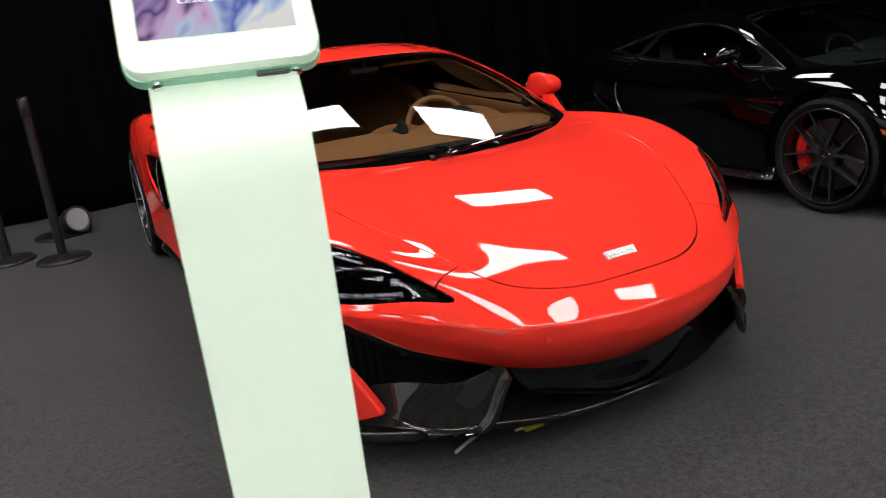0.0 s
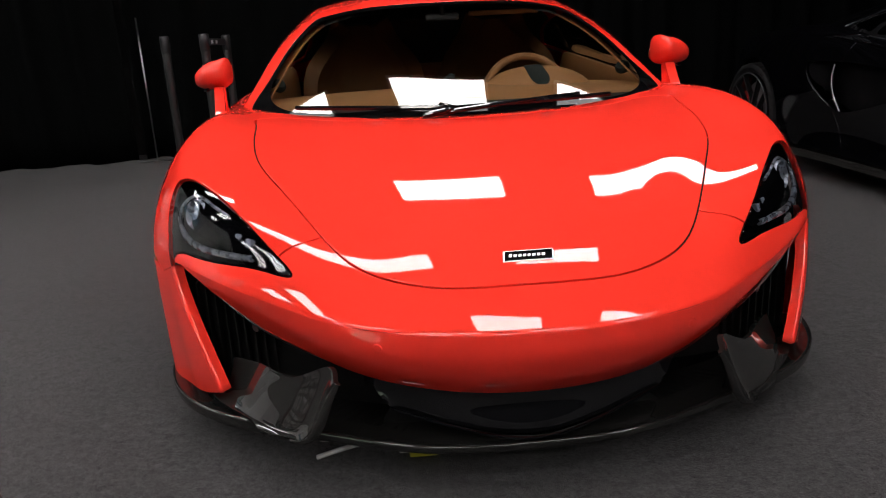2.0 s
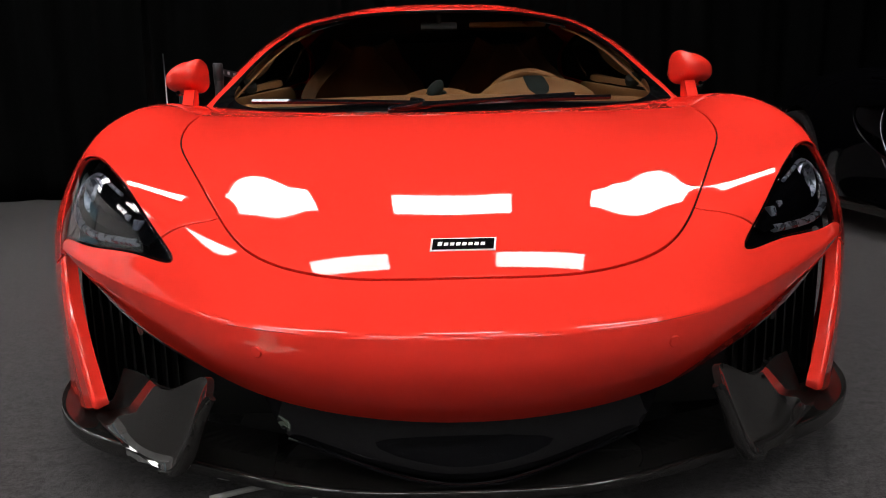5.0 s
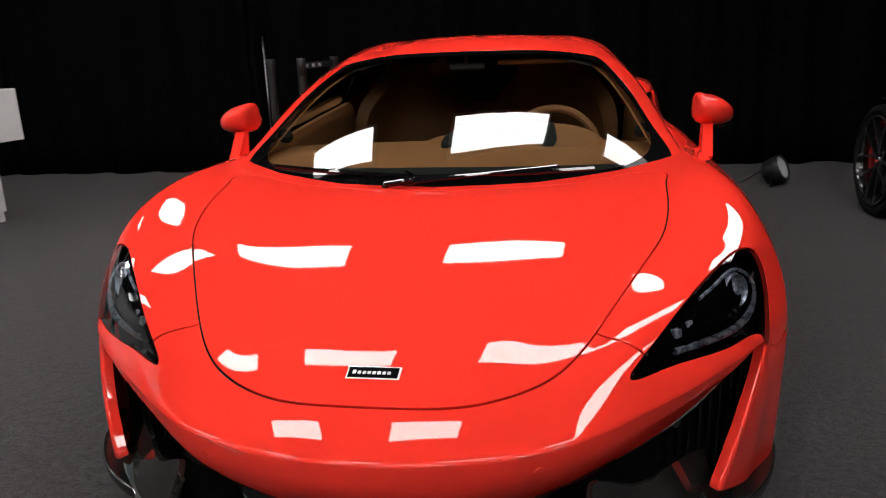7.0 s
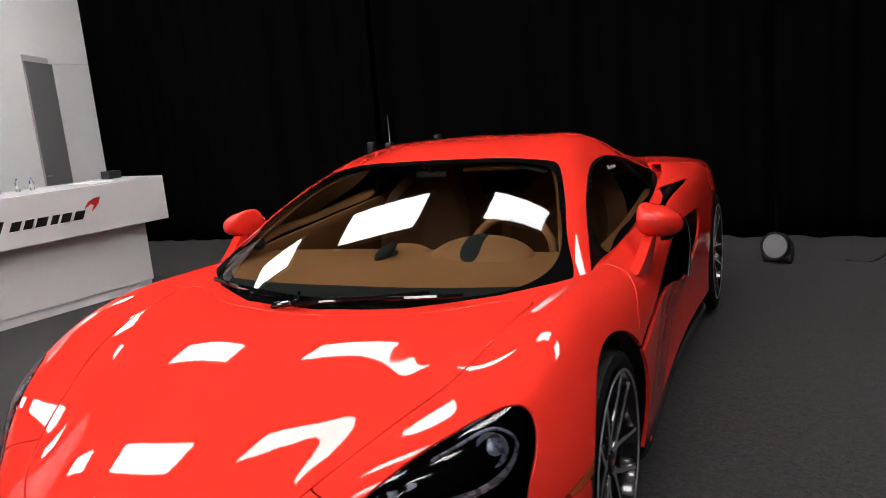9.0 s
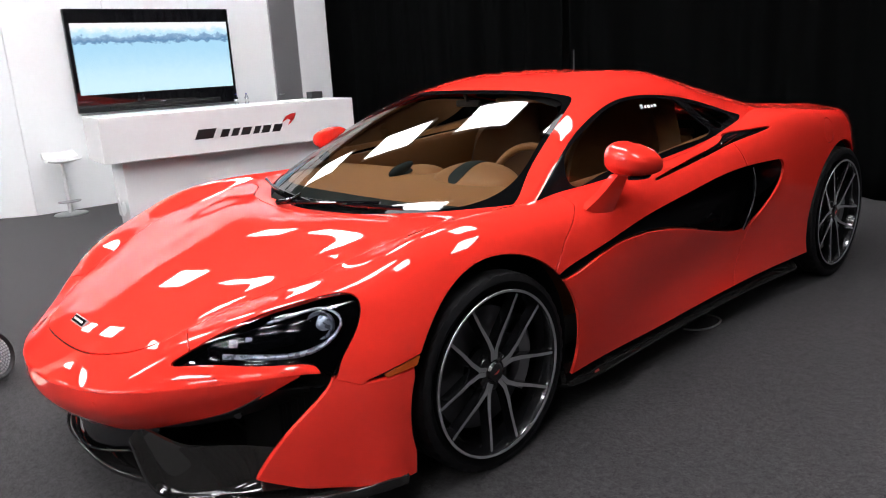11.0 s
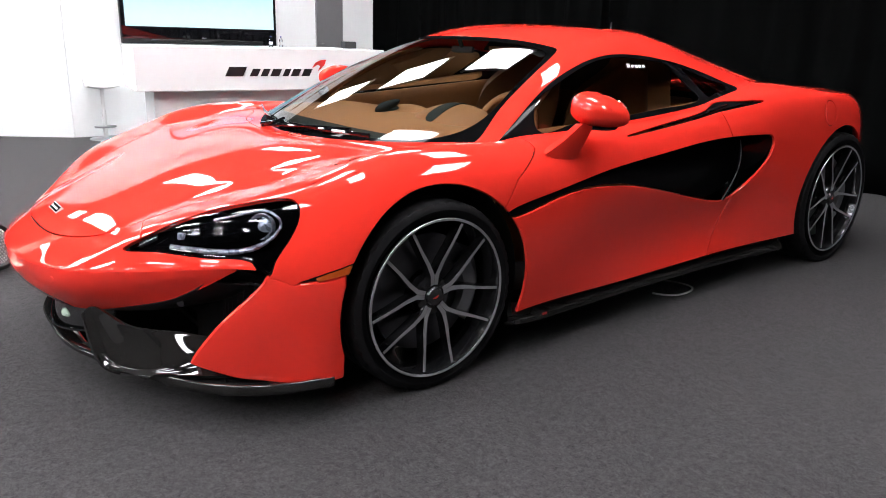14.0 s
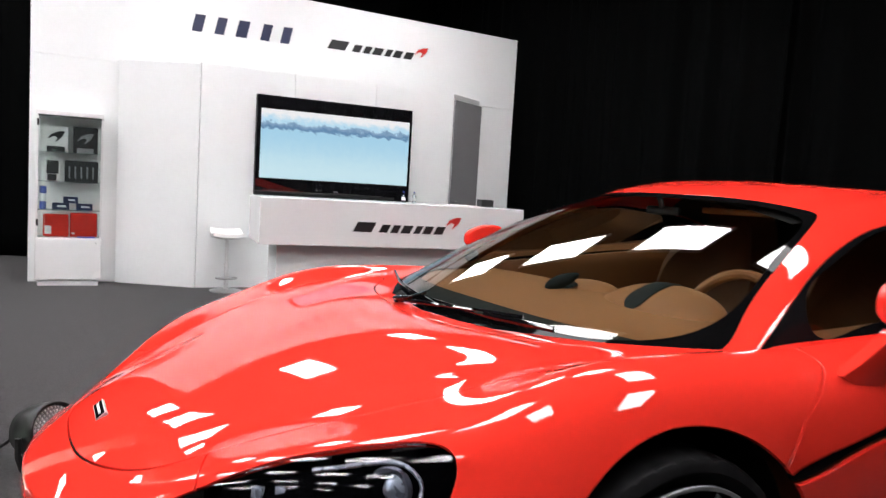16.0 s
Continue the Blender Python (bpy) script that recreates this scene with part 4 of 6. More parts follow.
# ---- wheels ----
def tyre_mesh(r, width, rim):
    """A tyre about the x axis with shoulder blocks and circumferential grooves."""
    h = width / 2
    prof = [(rim - .004, -h * .80), (rim + .012, -h * .90), (rim + .03, -h * .985), ((rim + r) / 2, -h * 1.01), (r - .017, -h * .99), (r - .005, -h * .93), (r - .0005, -h * .80)]
    for k in (-.42, 0, .42):
        prof += [(r, h * (k - .07)), (r - .007, h * (k - .06)), (r - .007, h * (k + .06)), (r, h * (k + .07))]
    prof += [(a, -b) for a, b in prof[6::-1]]
    bm = lathe(prof, 160, Matrix.Rotation(math.pi / 2, 4, "Y"), close=True)
    # grooves across the shoulders
    for v in bm.verts:
        rad = math.hypot(v.co.y, v.co.z)
        if rad > r - .012 and abs(v.co.x) > h * .7:
            step = round((math.atan2(v.co.z, v.co.y) % (2 * math.pi)) / (2 * math.pi) * 160)
            if (step + (2 if v.co.x > 0 else 0)) % 4 == 0:
                k = (rad - .0045) / rad
                v.co.y *= k
                v.co.z *= k
    bmesh.ops.recalc_face_normals(bm, faces=bm.faces)
    return bm


def rim_barrel(rim, width, face):
    h = width / 2
    prof = [(rim + .004, h), (rim - .002, h + .004), (rim - .008, h), (rim - .016, h - .02), (rim - .022, h - .06), (rim - .026, -h * .5), (rim - .01, -h), (rim + .003, -h), (rim - .004, -h * .6), (rim - .006, h * .6)]
    return lathe(prof, 72, Matrix.Rotation(math.pi / 2, 4, "Y"), close=True)


def spoke(rim, face, centre, half, wide=.0145, deep=.036, plate=False):
    """One Y spoke in the wheel's plane: a short stem and two arms that run out to the rim."""
    bm = bmesh.new()
    for s in (-1, 1):
        a0, a1 = math.radians(centre), math.radians(centre + s * half)
        p0 = Vector((.040 * math.cos(a0 + s * .18), .040 * math.sin(a0 + s * .18)))
        p1 = Vector((.074 * math.cos(a0 + s * .115), .074 * math.sin(a0 + s * .115)))
        p3 = Vector(((rim - .012) * math.cos(a1), (rim - .012) * math.sin(a1)))
        p2 = p1.lerp(p3, .22) + Vector((math.cos(a0), math.sin(a0))) * .006
        pts = [(q.length, math.atan2(q.y, q.x), w) for q, w in ((p0, 1.1), (p1, 1.25), (p2, 1.05), (p1.lerp(p3, .6), .80), (p3, .78))]
        turn = p3 - p2
        rows = []
        for i, (r, a, w) in enumerate(pts):
            c = Vector((0, math.cos(a) * r, math.sin(a) * r))
            n = Vector((0, -math.sin(a), math.cos(a))) if i < 2 else Vector((0, -turn.y, turn.x)).normalized()
            hw = wide * w / 2
            fx = face - .028 * (1 - r / rim) ** 1.0
            cut = ((-.88, .003), (-.86, -.0008), (.86, -.0008), (.88, .003)) if plate else ((-1.15, deep), (-1.2, .010), (-.9, 0), (.9, 0), (1.2, .010), (1.15, deep))
            rows.append([bm.verts.new(c + n * hw * q + Vector((fx - d, 0, 0))) for q, d in cut])
        for a, b in zip(rows, rows[1:]):
            for k in range(len(cut)):
                bm.faces.new((a[k], a[(k + 1) % len(cut)], b[(k + 1) % len(cut)], b[k]))
        bm.faces.new(rows[0])
        bm.faces.new(rows[-1][::-1])
    bmesh.ops.recalc_face_normals(bm, faces=bm.faces)
    return bm


def bm_mesh(name, bm, smooth=True):
    me = bpy.data.meshes.new(name)
    bm.to_mesh(me)
    bm.free()
    if smooth:
        me.shade_smooth()
        me.set_sharp_from_angle(angle=radians(32))
    return me


def wheel(root, axle, x, side, r, width, rim, face_mat, caliper_mat, front):
    """A wheel under the car; side is +1 for the car's left."""
    key = f"{r:.3f}"
    m = Matrix.Translation((side * x, axle[0], axle[1])) @ Matrix.Diagonal((side, 1, 1, 1))
    tyre = put("wheel", cm("tyre" + key, lambda: bm_mesh("wheel", tyre_mesh(r, width, rim), True)), RUBBER, root, "low-profile black tyre on an alloy wheel")
    tyre.matrix_basis = m
    face = width / 2 + .002
    put("rim", cm("rim" + key, lambda: bm_mesh("rim", rim_barrel(rim, width, face))), RIM_DARK, tyre, "dark alloy rim barrel")
    ring = lambda: lathe([(rim - .0055, face + .002), (rim + .0015, face + .0035), (rim + .003, face + .001), (rim - .0055, face - .004)], 72, Matrix.Rotation(math.pi / 2, 4, "Y"), close=True)
    put("rim_edge", cm("ring" + key, lambda: bm_mesh("rim_edge", ring())), face_mat, tyre, "machined rim edge")
    for k in range(5):
        put("spoke", cm(f"spoke{key}{k}", lambda: bm_mesh("spoke", spoke(rim, face - .004, 92 + 72 * k, 22.5))), RIM_DARK, tyre)
        put("spoke_face", cm(f"spokef{key}{k}", lambda: bm_mesh("spoke_face", spoke(rim, face - .004, 92 + 72 * k, 22.5, plate=True))), face_mat, tyre, "machined spoke face")
    put("hub", cm("hub" + key, lambda: bm_mesh("hub", lathe([(.0001, face - .02), (.028, face - .02), (.031, face - .024), (.034, face - .03), (.062, face - .035), (.068, face - .045), (.07, face - .10), (.0001, face - .10)], 40, Matrix.Rotation(math.pi / 2, 4, "Y")))), RIM_DARK, tyre)
    put("hub_mark", cm("mark" + key, lambda: bm_mesh("hub_mark", slab([(-.012, -.004), (.012, .006), (.008, -.002), (0, -.006)], 0, .0012, Matrix.Translation((face - .0195, 0, 0)) @ Matrix(((0, 0, 1, 0), (1, 0, 0, 0), (0, 1, 0, 0), (0, 0, 0, 1)))), False)), RED_MARK, tyre, "small red hub emblem")
    for k in range(10):
        a = math.radians(51 + 36 * k)
        put("wheel_bolt", cm(f"bolt{key}{k}", lambda: bm_mesh("wheel_bolt", rod(bmesh.new(), (face - .05, .052 * math.cos(a), .052 * math.sin(a)), (face - .030, .052 * math.cos(a), .052 * math.sin(a)), .0075, n=6))), RIM_DARK, tyre)
    disc_r = rim - .065
    bm = lambda: lathe([(.08, face - .085), (disc_r, face - .085), (disc_r, face - .115), (.08, face - .115)], 56, Matrix.Rotation(math.pi / 2, 4, "Y"), close=True)
    put("brake_disc", cm("disc" + key, lambda: bm_mesh("brake_disc", bm())), DISC, tyre, "drilled iron brake disc")

    def caliper():
        b = bmesh.new()
        n, a0, a1 = 10, radians(-38), radians(36)
        rows = []
        for i in range(n + 1):
            a = a0 + (a1 - a0) * i / n
            bulge = .010 * math.sin(math.pi * i / n)
            rows.append([b.verts.new((q, math.cos(a) * rr, math.sin(a) * rr)) for q, rr in ((face - .135, disc_r - .062), (face - .062 + bulge, disc_r - .055), (face - .058 + bulge, disc_r - .01), (face - .075, disc_r + .022), (face - .135, disc_r + .022))])
        for p, q in zip(rows, rows[1:]):
            for k in range(5):
                b.faces.new((p[k], p[(k + 1) % 5], q[(k + 1) % 5], q[k]))
        b.faces.new(rows[0])
        b.faces.new(rows[-1][::-1])
        bmesh.ops.recalc_face_normals(b, faces=b.faces)
        return b
    put("brake_caliper", cm("cal" + key, lambda: bm_mesh("brake_caliper", caliper())), caliper_mat, tyre, "painted brake caliper")


# ---- front end, sills and underside ----
SPLIT = [(0, 0.052), (0.215, 0.067), (0.43, 0.147), (0.5913, 0.215), (0.7095, 0.277), (0.817, 0.377), (0.8922, 0.512), (0.925, 0.6442)]


def splitter_mesh():
    edge = np.array(curve_pts([(x, y, 0) for x, y in SPLIT], 6))[:, :2]
    full = np.concatenate([edge[:0:-1] * (-1, 1), edge])
    verts, faces = [], []
    # section: inner floor, rising lip, rounded front, underside
    for x, y in full:
        k = max(0.0, min(1.0, (abs(x) - .35) / .3))
        out = Vector((x * .75, y - .55, 0)).normalized()
        for d, z in ((-.20, .115 + .024 * k), (-.05, .121 + .018 * k), (-.016, .128 + .012 * k), (-.004, .138 + .014 * k), (0, .134 + .012 * k), (-.002, .122), (-.012, .112), (-.20, .105)):
            verts.append((x + out.x * d, y + out.y * d, z))
    n = 8
    for i in range(len(full) - 1):
        for k in range(n):
            a, b = i * n + k, i * n + (k + 1) % n
            faces.append((a, b, b + n, a + n))
    faces += [tuple(range(n)), tuple(range(len(verts) - 1, len(verts) - 1 - n, -1))]
    return mesh_of("front_splitter", verts, faces)


def solid(name, grid, thick, smooth=True):
    """A sheet from rows of points with the given thickness."""
    g = np.array(grid, float)
    nu, nv = g.shape[:2]
    du, dv = np.gradient(g, axis=0), np.gradient(g, axis=1)
    n = np.cross(du, dv)
    n /= np.maximum(np.linalg.norm(n, axis=-1, keepdims=True), 1e-9)
    a, b = g.reshape(-1, 3), (g - n * thick).reshape(-1, 3)
    k = nu * nv
    faces = []
    for i in range(nu - 1):
        for j in range(nv - 1):
            q = i * nv + j
            faces += [(q, q + nv, q + nv + 1, q + 1), (k + q, k + q + 1, k + q + nv + 1, k + q + nv)]
    loop = [j for j in range(nv)] + [i * nv + nv - 1 for i in range(1, nu)] + [(nu - 1) * nv + j for j in range(nv - 2, -1, -1)] + [i * nv for i in range(nu - 2, 0, -1)]
    for p, q in zip(loop, loop[1:] + loop[:1]):
        faces.append((p, q, k + q, k + p))
    me = mesh_of(name, np.concatenate([a, b]), faces, smooth)
    if smooth:
        me.set_sharp_from_angle(angle=radians(40))
    return me


def patch(rails, nu, nv):
    """Points of a smooth sheet across rails."""
    r = np.array(rails, float)
    g = spline(np.arange(r.shape[1]), r.transpose(1, 0, 2), np.linspace(0, r.shape[1] - 1, nv)).transpose(1, 0, 2)
    return spline(np.arange(r.shape[0]), g, np.linspace(0, r.shape[0] - 1, nu))


def relaxed(g, times):
    """The same sheet with its inner points evened out; the border stays."""
    g = np.array(g)
    for _ in range(times):
        g[1:-1, 1:-1] += .5 * ((g[2:, 1:-1] + g[:-2, 1:-1] + g[1:-1, 2:] + g[1:-1, :-2]) / 4 - g[1:-1, 1:-1])
    return g


def flip(rails, side):
    return [[(side * x, y, z) for x, y, z in r] for r in rails]


VANE = [[(0.4171, 0.077, 0.3032), (0.4354, 0.082, 0.2722), (0.4622, 0.092, 0.2103), (0.4977, 0.109, 0.16), (0.5375, 0.137, 0.146), (0.602, 0.197, 0.143)],
        [(0.4322, 0.117, 0.3259), (0.4493, 0.12, 0.2722), (0.4784, 0.127, 0.2103), (0.5138, 0.14, 0.165), (0.559, 0.167, 0.15), (0.6289, 0.222, 0.146)],
        [(0.516, 0.182, 0.2826), (0.5246, 0.179, 0.2516), (0.5396, 0.18, 0.2103), (0.5644, 0.187, 0.175), (0.6074, 0.217, 0.155), (0.6773, 0.277, 0.148)],
        [(0.5966, 0.282, 0.2681), (0.6074, 0.275, 0.2413), (0.6235, 0.272, 0.2103), (0.645, 0.277, 0.18), (0.6826, 0.307, 0.16), (0.7417, 0.357, 0.15)],
        [(0.688, 0.402, 0.2413), (0.6912, 0.392, 0.2258), (0.6966, 0.382, 0.2052), (0.7074, 0.382, 0.183), (0.731, 0.402, 0.165), (0.774, 0.432, 0.155)]]
KEEL = [[(-0.3655, 0.182, 0.2929), (-0.2365, 0.127, 0.2702), (0, 0.097, 0.264), (0.2365, 0.127, 0.2702), (0.3655, 0.182, 0.2929)],
        [(-0.3400, 0.168, 0.2320), (-0.2100, 0.121, 0.2140), (0, 0.0895, 0.1980), (0.2100, 0.121, 0.2140), (0.3400, 0.168, 0.2320)],
        [(-0.3100, 0.152, 0.1960), (-0.1800, 0.101, 0.1670), (0, 0.064, 0.1420), (0.1800, 0.101, 0.1670), (0.3100, 0.152, 0.1960)],
        [(-0.3225, 0.202, 0.1840), (-0.1850, 0.152, 0.1550), (0, 0.116, 0.1320), (0.1850, 0.152, 0.1550), (0.3225, 0.202, 0.1840)]]
MOUTH = [[(0, .052, .275), (.2365, .086, .285), (.387, .151, .303), (.478, .197, .326), (.618, .286, .374), (.7224, .352, .448)],
         [(0, .087, .250), (.2258, .12, .262), (.3655, .182, .280), (.462, .227, .300), (.602, .317, .345), (.731, .412, .430)],
         [(0, .182, .250), (.2258, .212, .262), (.3655, .272, .278), (.462, .322, .294), (.602, .412, .335), (.7525, .512, .412)]]


SENSOR = (0.330, 0.399)


def car_front(root, red):
    put("front_splitter", cm("splitter", splitter_mesh), CARBON, root, "glossy carbon-fibre front splitter")
    put("centre_keel", cm("keel", lambda: solid("centre_keel", relaxed(patch(KEEL, 20, 61), 40), .006)), GLOSS_BLACK, root, "gloss black centre panel")
    ledge = curve_pts([KEEL[2][k] for k in range(5)], 10)
    put("keel_lip", cm("keellip", lambda: bm_mesh("keel_lip", sweep([(x, y - .001, z) for x, y, z in ledge], .0045, 10))), GLOSS_BLACK, root, "rounded gloss black lower lip")
    for s in (1, -1):
        put("vane_edge", cm(f"vedge{s}", lambda: bm_mesh("vane_edge", sweep([(s * x, y, z) for x, y, z in curve_pts(VANE[0][:5], 8)], [.006 + .006 * math.sin(math.pi * i / 32) for i in range(33)], 10))), CARBON, root, "rounded leading edge of the vane")
    m3 = np.array(MOUTH)
    full = np.concatenate([(m3 * (-1, 1, 1))[:, :0:-1], m3], axis=1)
    put("mouth_trim", cm("mouth", lambda: solid("mouth_trim", patch(full, 8, 61), .005)), SATIN_BLACK, root, "satin black trim below the bumper")
    for s in (1, -1):
        tail = "l" if s > 0 else "r"
        put("intake_vane", cm("vane" + tail, lambda: solid("intake_vane", relaxed(patch(flip(VANE, s), 32, 48), 20)[:, ::s], .012)), CARBON, root, "curved carbon-fibre intake vane")
        duct = [[(.38, .44, .44), (.38, .44, .12)], [(.66, .48, .44), (.66, .48, .12)], [(.84, .58, .44), (.84, .58, .12)]]
        put("radiator_screen", cm("duct" + tail, lambda: solid("radiator_screen", patch(flip(duct, s), 5, 5)[:, ::s], .01, False)), DARK, root, "black radiator screen")
        for k in range(9):
            x = .60 + .0235 * k
            y = .467 + .35 * max(0, x - .66)
            put("grille_fin", cm(f"fin{tail}{k}", lambda: bm_mesh("grille_fin", boxes((s * x - .002, y - .03, .17), (s * x + .002, y, .42)), False)), DARK, root)
        at = fascia[0][np.argmin(np.abs(fascia[0][:, 0] - s * SENSOR[0]) + np.abs(fascia[0][:, 2] - SENSOR[1]))]
        foot, out = Vector(at[:3]), Vector(at[3:6])
        put("parking_sensor", cm("sensor" + tail, lambda: bm_mesh("parking_sensor", lathe([(.0001, .0022), (.0085, .0018), (.0105, 0), (.0105, -.01)], 24, Matrix.Translation(foot) @ out.to_track_quat("Z", "Y").to_matrix().to_4x4()))), RED if red else BLACK_PAINT, root, "round parking sensor")
        put("corner_sensor", cm("csensor" + tail, lambda: bm_mesh("corner_sensor", rod(bmesh.new(), (s * .607, .317, .358), (s * .618, .304, .356), .011, n=20))), SATIN_BLACK, root, "round black parking sensor")
        sill = [(.885, 1.40, .212), (.904, 1.40, .186), (.922, 1.405, .158), (.914, 1.41, .131), (.80, 1.41, .124)]
        rows = []
        for y, dx in ((1.375, -.12), (1.42, -.01), (1.8, -.012), (2.4, -.025), (2.9, -.018), (3.22, .0), (3.28, -.04)):
            rows.append([(s * (x + dx), y, z) for x, _, z in sill])
        put("side_sill", cm("sill" + tail, lambda: solid("side_sill", np.array(patch(rows, 30, 12))[:, ::-s], .008)), CARBON, root, "dark carbon-fibre side sill")
        put("sill_mark", cm("sillm" + tail, lambda: bm_mesh("sill_mark", slab([(1.52, .150), (1.545, .150), (1.545, .163), (1.52, .163)], 0, .0015, Matrix(((0, 0, s, s * .9215), (1, 0, 0, 0), (0, 1, 0, 0), (0, 0, 0, 1)))), False)), RED_MARK, root, "small red mark on the sill")
        for (yc, zc), rad, nm in ((FRONT_AXLE, .384, "f"), (REAR_AXLE, .402, "r")):
            def liner():
                b = bmesh.new()
                prev = None
                for i in range(25):
                    a = math.pi * (-.12 + 1.24 * i / 24)
                    row = [b.verts.new((s * x, yc + math.cos(a) * rad, zc + math.sin(a) * rad)) for x in (.60, .875)]
                    if prev:
                        b.faces.new((prev[0], prev[1], row[1], row[0]))
                    prev = row
                bmesh.ops.solidify(b, geom=b.faces[:], thickness=.004)
                box(b, (min(s * .58, s * .60), yc - rad, .12), (max(s * .58, s * .60), yc + rad, zc + .26))
                return b
            put("wheel_arch_liner", cm("liner" + tail + nm, lambda: bm_mesh("wheel_arch_liner", liner())), DARK, root)
    for nm, lo, hi in (("underbody", (-.80, 1.42, .115), (.80, 3.28, .14)), ("front_undertray", (-.50, .47, .115), (.50, 1.42, .14)), ("splitter_floor", (-.46, .22, .108), (.46, .47, .122)), ("rear_undertray", (-.50, 3.28, .16), (.50, 4.35, .19))):
        put(nm, cm(nm, lambda: bm_mesh(nm, boxes(lo, hi), False)), DARK, root)
    put("front_bulkhead", cm("fbulk", lambda: bm_mesh("front_bulkhead", boxes((-.50, .50, .14), (.50, .53, .56)), False)), DARK, root)
    tail = [[(-.72, 4.29, .33), (-.73, 4.30, .60), (-.63, 4.32, .82)], [(-.3, 4.44, .33), (-.3, 4.47, .60), (-.3, 4.44, .85)], [(.3, 4.44, .33), (.3, 4.47, .60), (.3, 4.44, .85)], [(.72, 4.29, .33), (.73, 4.30, .60), (.63, 4.32, .82)]]
    put("tail_panel", cm("tail", lambda: solid("tail_panel", patch(tail, 20, 10)[::-1], .01)), SATIN_BLACK, root, "black rear mesh panel")
    deck = [[(-.44, 2.62, 1.12), (-.46, 3.1, 1.0), (-.44, 3.6, .91)], [(0, 2.62, 1.14), (0, 3.1, 1.01), (0, 3.6, .915)], [(.44, 2.62, 1.12), (.46, 3.1, 1.0), (.44, 3.6, .91)]]
    put("engine_cover", cm("deck", lambda: solid("engine_cover", patch(deck, 16, 16), .008)), GLOSS_BLACK, root, "gloss black engine cover")


def side_x(y, z, out=0.0):
    """How far out the cabin's side lies at y, z."""
    near = np.argsort(np.hypot(cab[0][:, 1] - y, cab[0][:, 2] - z) + 9 * (cab[0][:, 0] < .4))[:4]
    return float(cab[0][near, 0].mean()) + out


# ---- lamps, mirrors, wipers, badge ----
def car_trim(root, paint):
    for s in (1, -1):
        tail = "l" if s > 0 else "r"
        # headlight innards: a curved light blade, a lens barrel, a row of small cells
        blade_path = curve_pts([(0.602, 0.294, 0.528), (0.688, 0.367, 0.526), (0.7686, 0.447, 0.535), (0.8084, 0.507, 0.568), (0.8083, 0.542, 0.61), (0.7761, 0.53, 0.636), (0.7224, 0.47, 0.63), (0.6665, 0.402, 0.608)], 5)
        put("light_blade", cm("lblade" + tail, lambda: bm_mesh("light_blade", sweep([(s * x, y, z) for x, y, z in blade_path], [.0080 if i < 16 else .0080 - .0008 * (i - 16) if i < 21 else .004 for i in range(len(blade_path))], 8))), LAMP_CHROME, root, "silver light guide in the headlight")
        c, d = Vector((s * .765, .502, .596)), Vector((s * .52, -.62, .20)).normalized()
        rot = d.to_track_quat("Z", "Y").to_matrix().to_4x4()
        put("lamp_barrel", cm("barrel" + tail, lambda: bm_mesh("lamp_barrel", lathe([(.036, -.03), (.040, 0), (.037, .006), (.031, .002), (.027, -.004), (.0001, .008)], 28, Matrix.Translation(c) @ rot))), LAMP_CHROME, root, "round lamp in the headlight")
        for k in range(5):
            q = Vector((s * (.607 + .028 * k), .327 + .033 * k, .556 + .006 * k))
            put("lamp_cell", cm(f"cell{tail}{k}", lambda: bm_mesh("lamp_cell", boxes((-.011, -.010, -.010), (.011, .010, .010), .003, Matrix.Translation(q) @ rot))), LAMP_CHROME, root, "small square lamp cell")
        put("lamp_shelf", cm("shelf" + tail, lambda: solid("lamp_shelf", patch(flip([[(0.5697, 0.267, 0.523), (0.6665, 0.352, 0.538), (0.7525, 0.442, 0.558)], [(0.5375, 0.282, 0.553), (0.6342, 0.382, 0.586), (0.7149, 0.467, 0.605)]], s), 4, 12)[:, ::s], .004)), LAMP_DARK, root)
        # mirrors
        def mirror_head():
            b = bmesh.new()
            bmesh.ops.create_uvsphere(b, u_segments=32, v_segments=20, radius=1)
            for v in b.verts:
                x, y, z = v.co
                # boxy head: blunt rear face, rounded nose, flatter underside
                f = lambda q, e: math.copysign(abs(q) ** e, q)
                y2 = f(y, .86) * .114 if y < 0 else f(y, .62) * .094
                xx = f(x, .52) * .062 if x < 0 else f(x, .86) * .086
                tall = .062 * (1 - .34 * x) if z > 0 else .052 * (1 - .15 * max(0, x))
                zz = f(z, .72) * tall * (1 - .12 * max(0, -y) ** 2) * (1 - .14 * max(0, y) ** 2)
                v.co = (s * (.928 + xx), 1.735 + y2 + .016 * x, .888 + zz - .012 * x - .010 * y)
            if s < 0:
                bmesh.ops.reverse_faces(b, faces=b.faces)
            return b
        head = put("door_mirror", cm("mirror" + tail, lambda: bm_mesh("door_mirror", mirror_head())), paint, root, "glossy painted door mirror on a slim arm")
        fin = [[(.902, 1.500, .752), (.908, 1.56, .725), (.912, 1.625, .712)], [(.914, 1.570, .792), (.920, 1.615, .776), (.920, 1.668, .768)], [(.926, 1.648, .850), (.930, 1.676, .849), (.930, 1.708, .848)]]
        put("mirror_arm", cm("arm" + tail, lambda: solid("mirror_arm", patch(flip(fin, s), 12, 10)[:, ::-s], .036)), paint, head)
        put("mirror_trim", cm("mtrim" + tail, lambda: bm_mesh("mirror_trim", sweep([(s * x, y, z) for x, y, z in curve_pts([(.955, 1.67, .840), (.975, 1.71, .837), (.977, 1.76, .837), (.955, 1.808, .846)], 5)], .0075, 8))), GLOSS_BLACK, head, "black lower trim with a bright line")
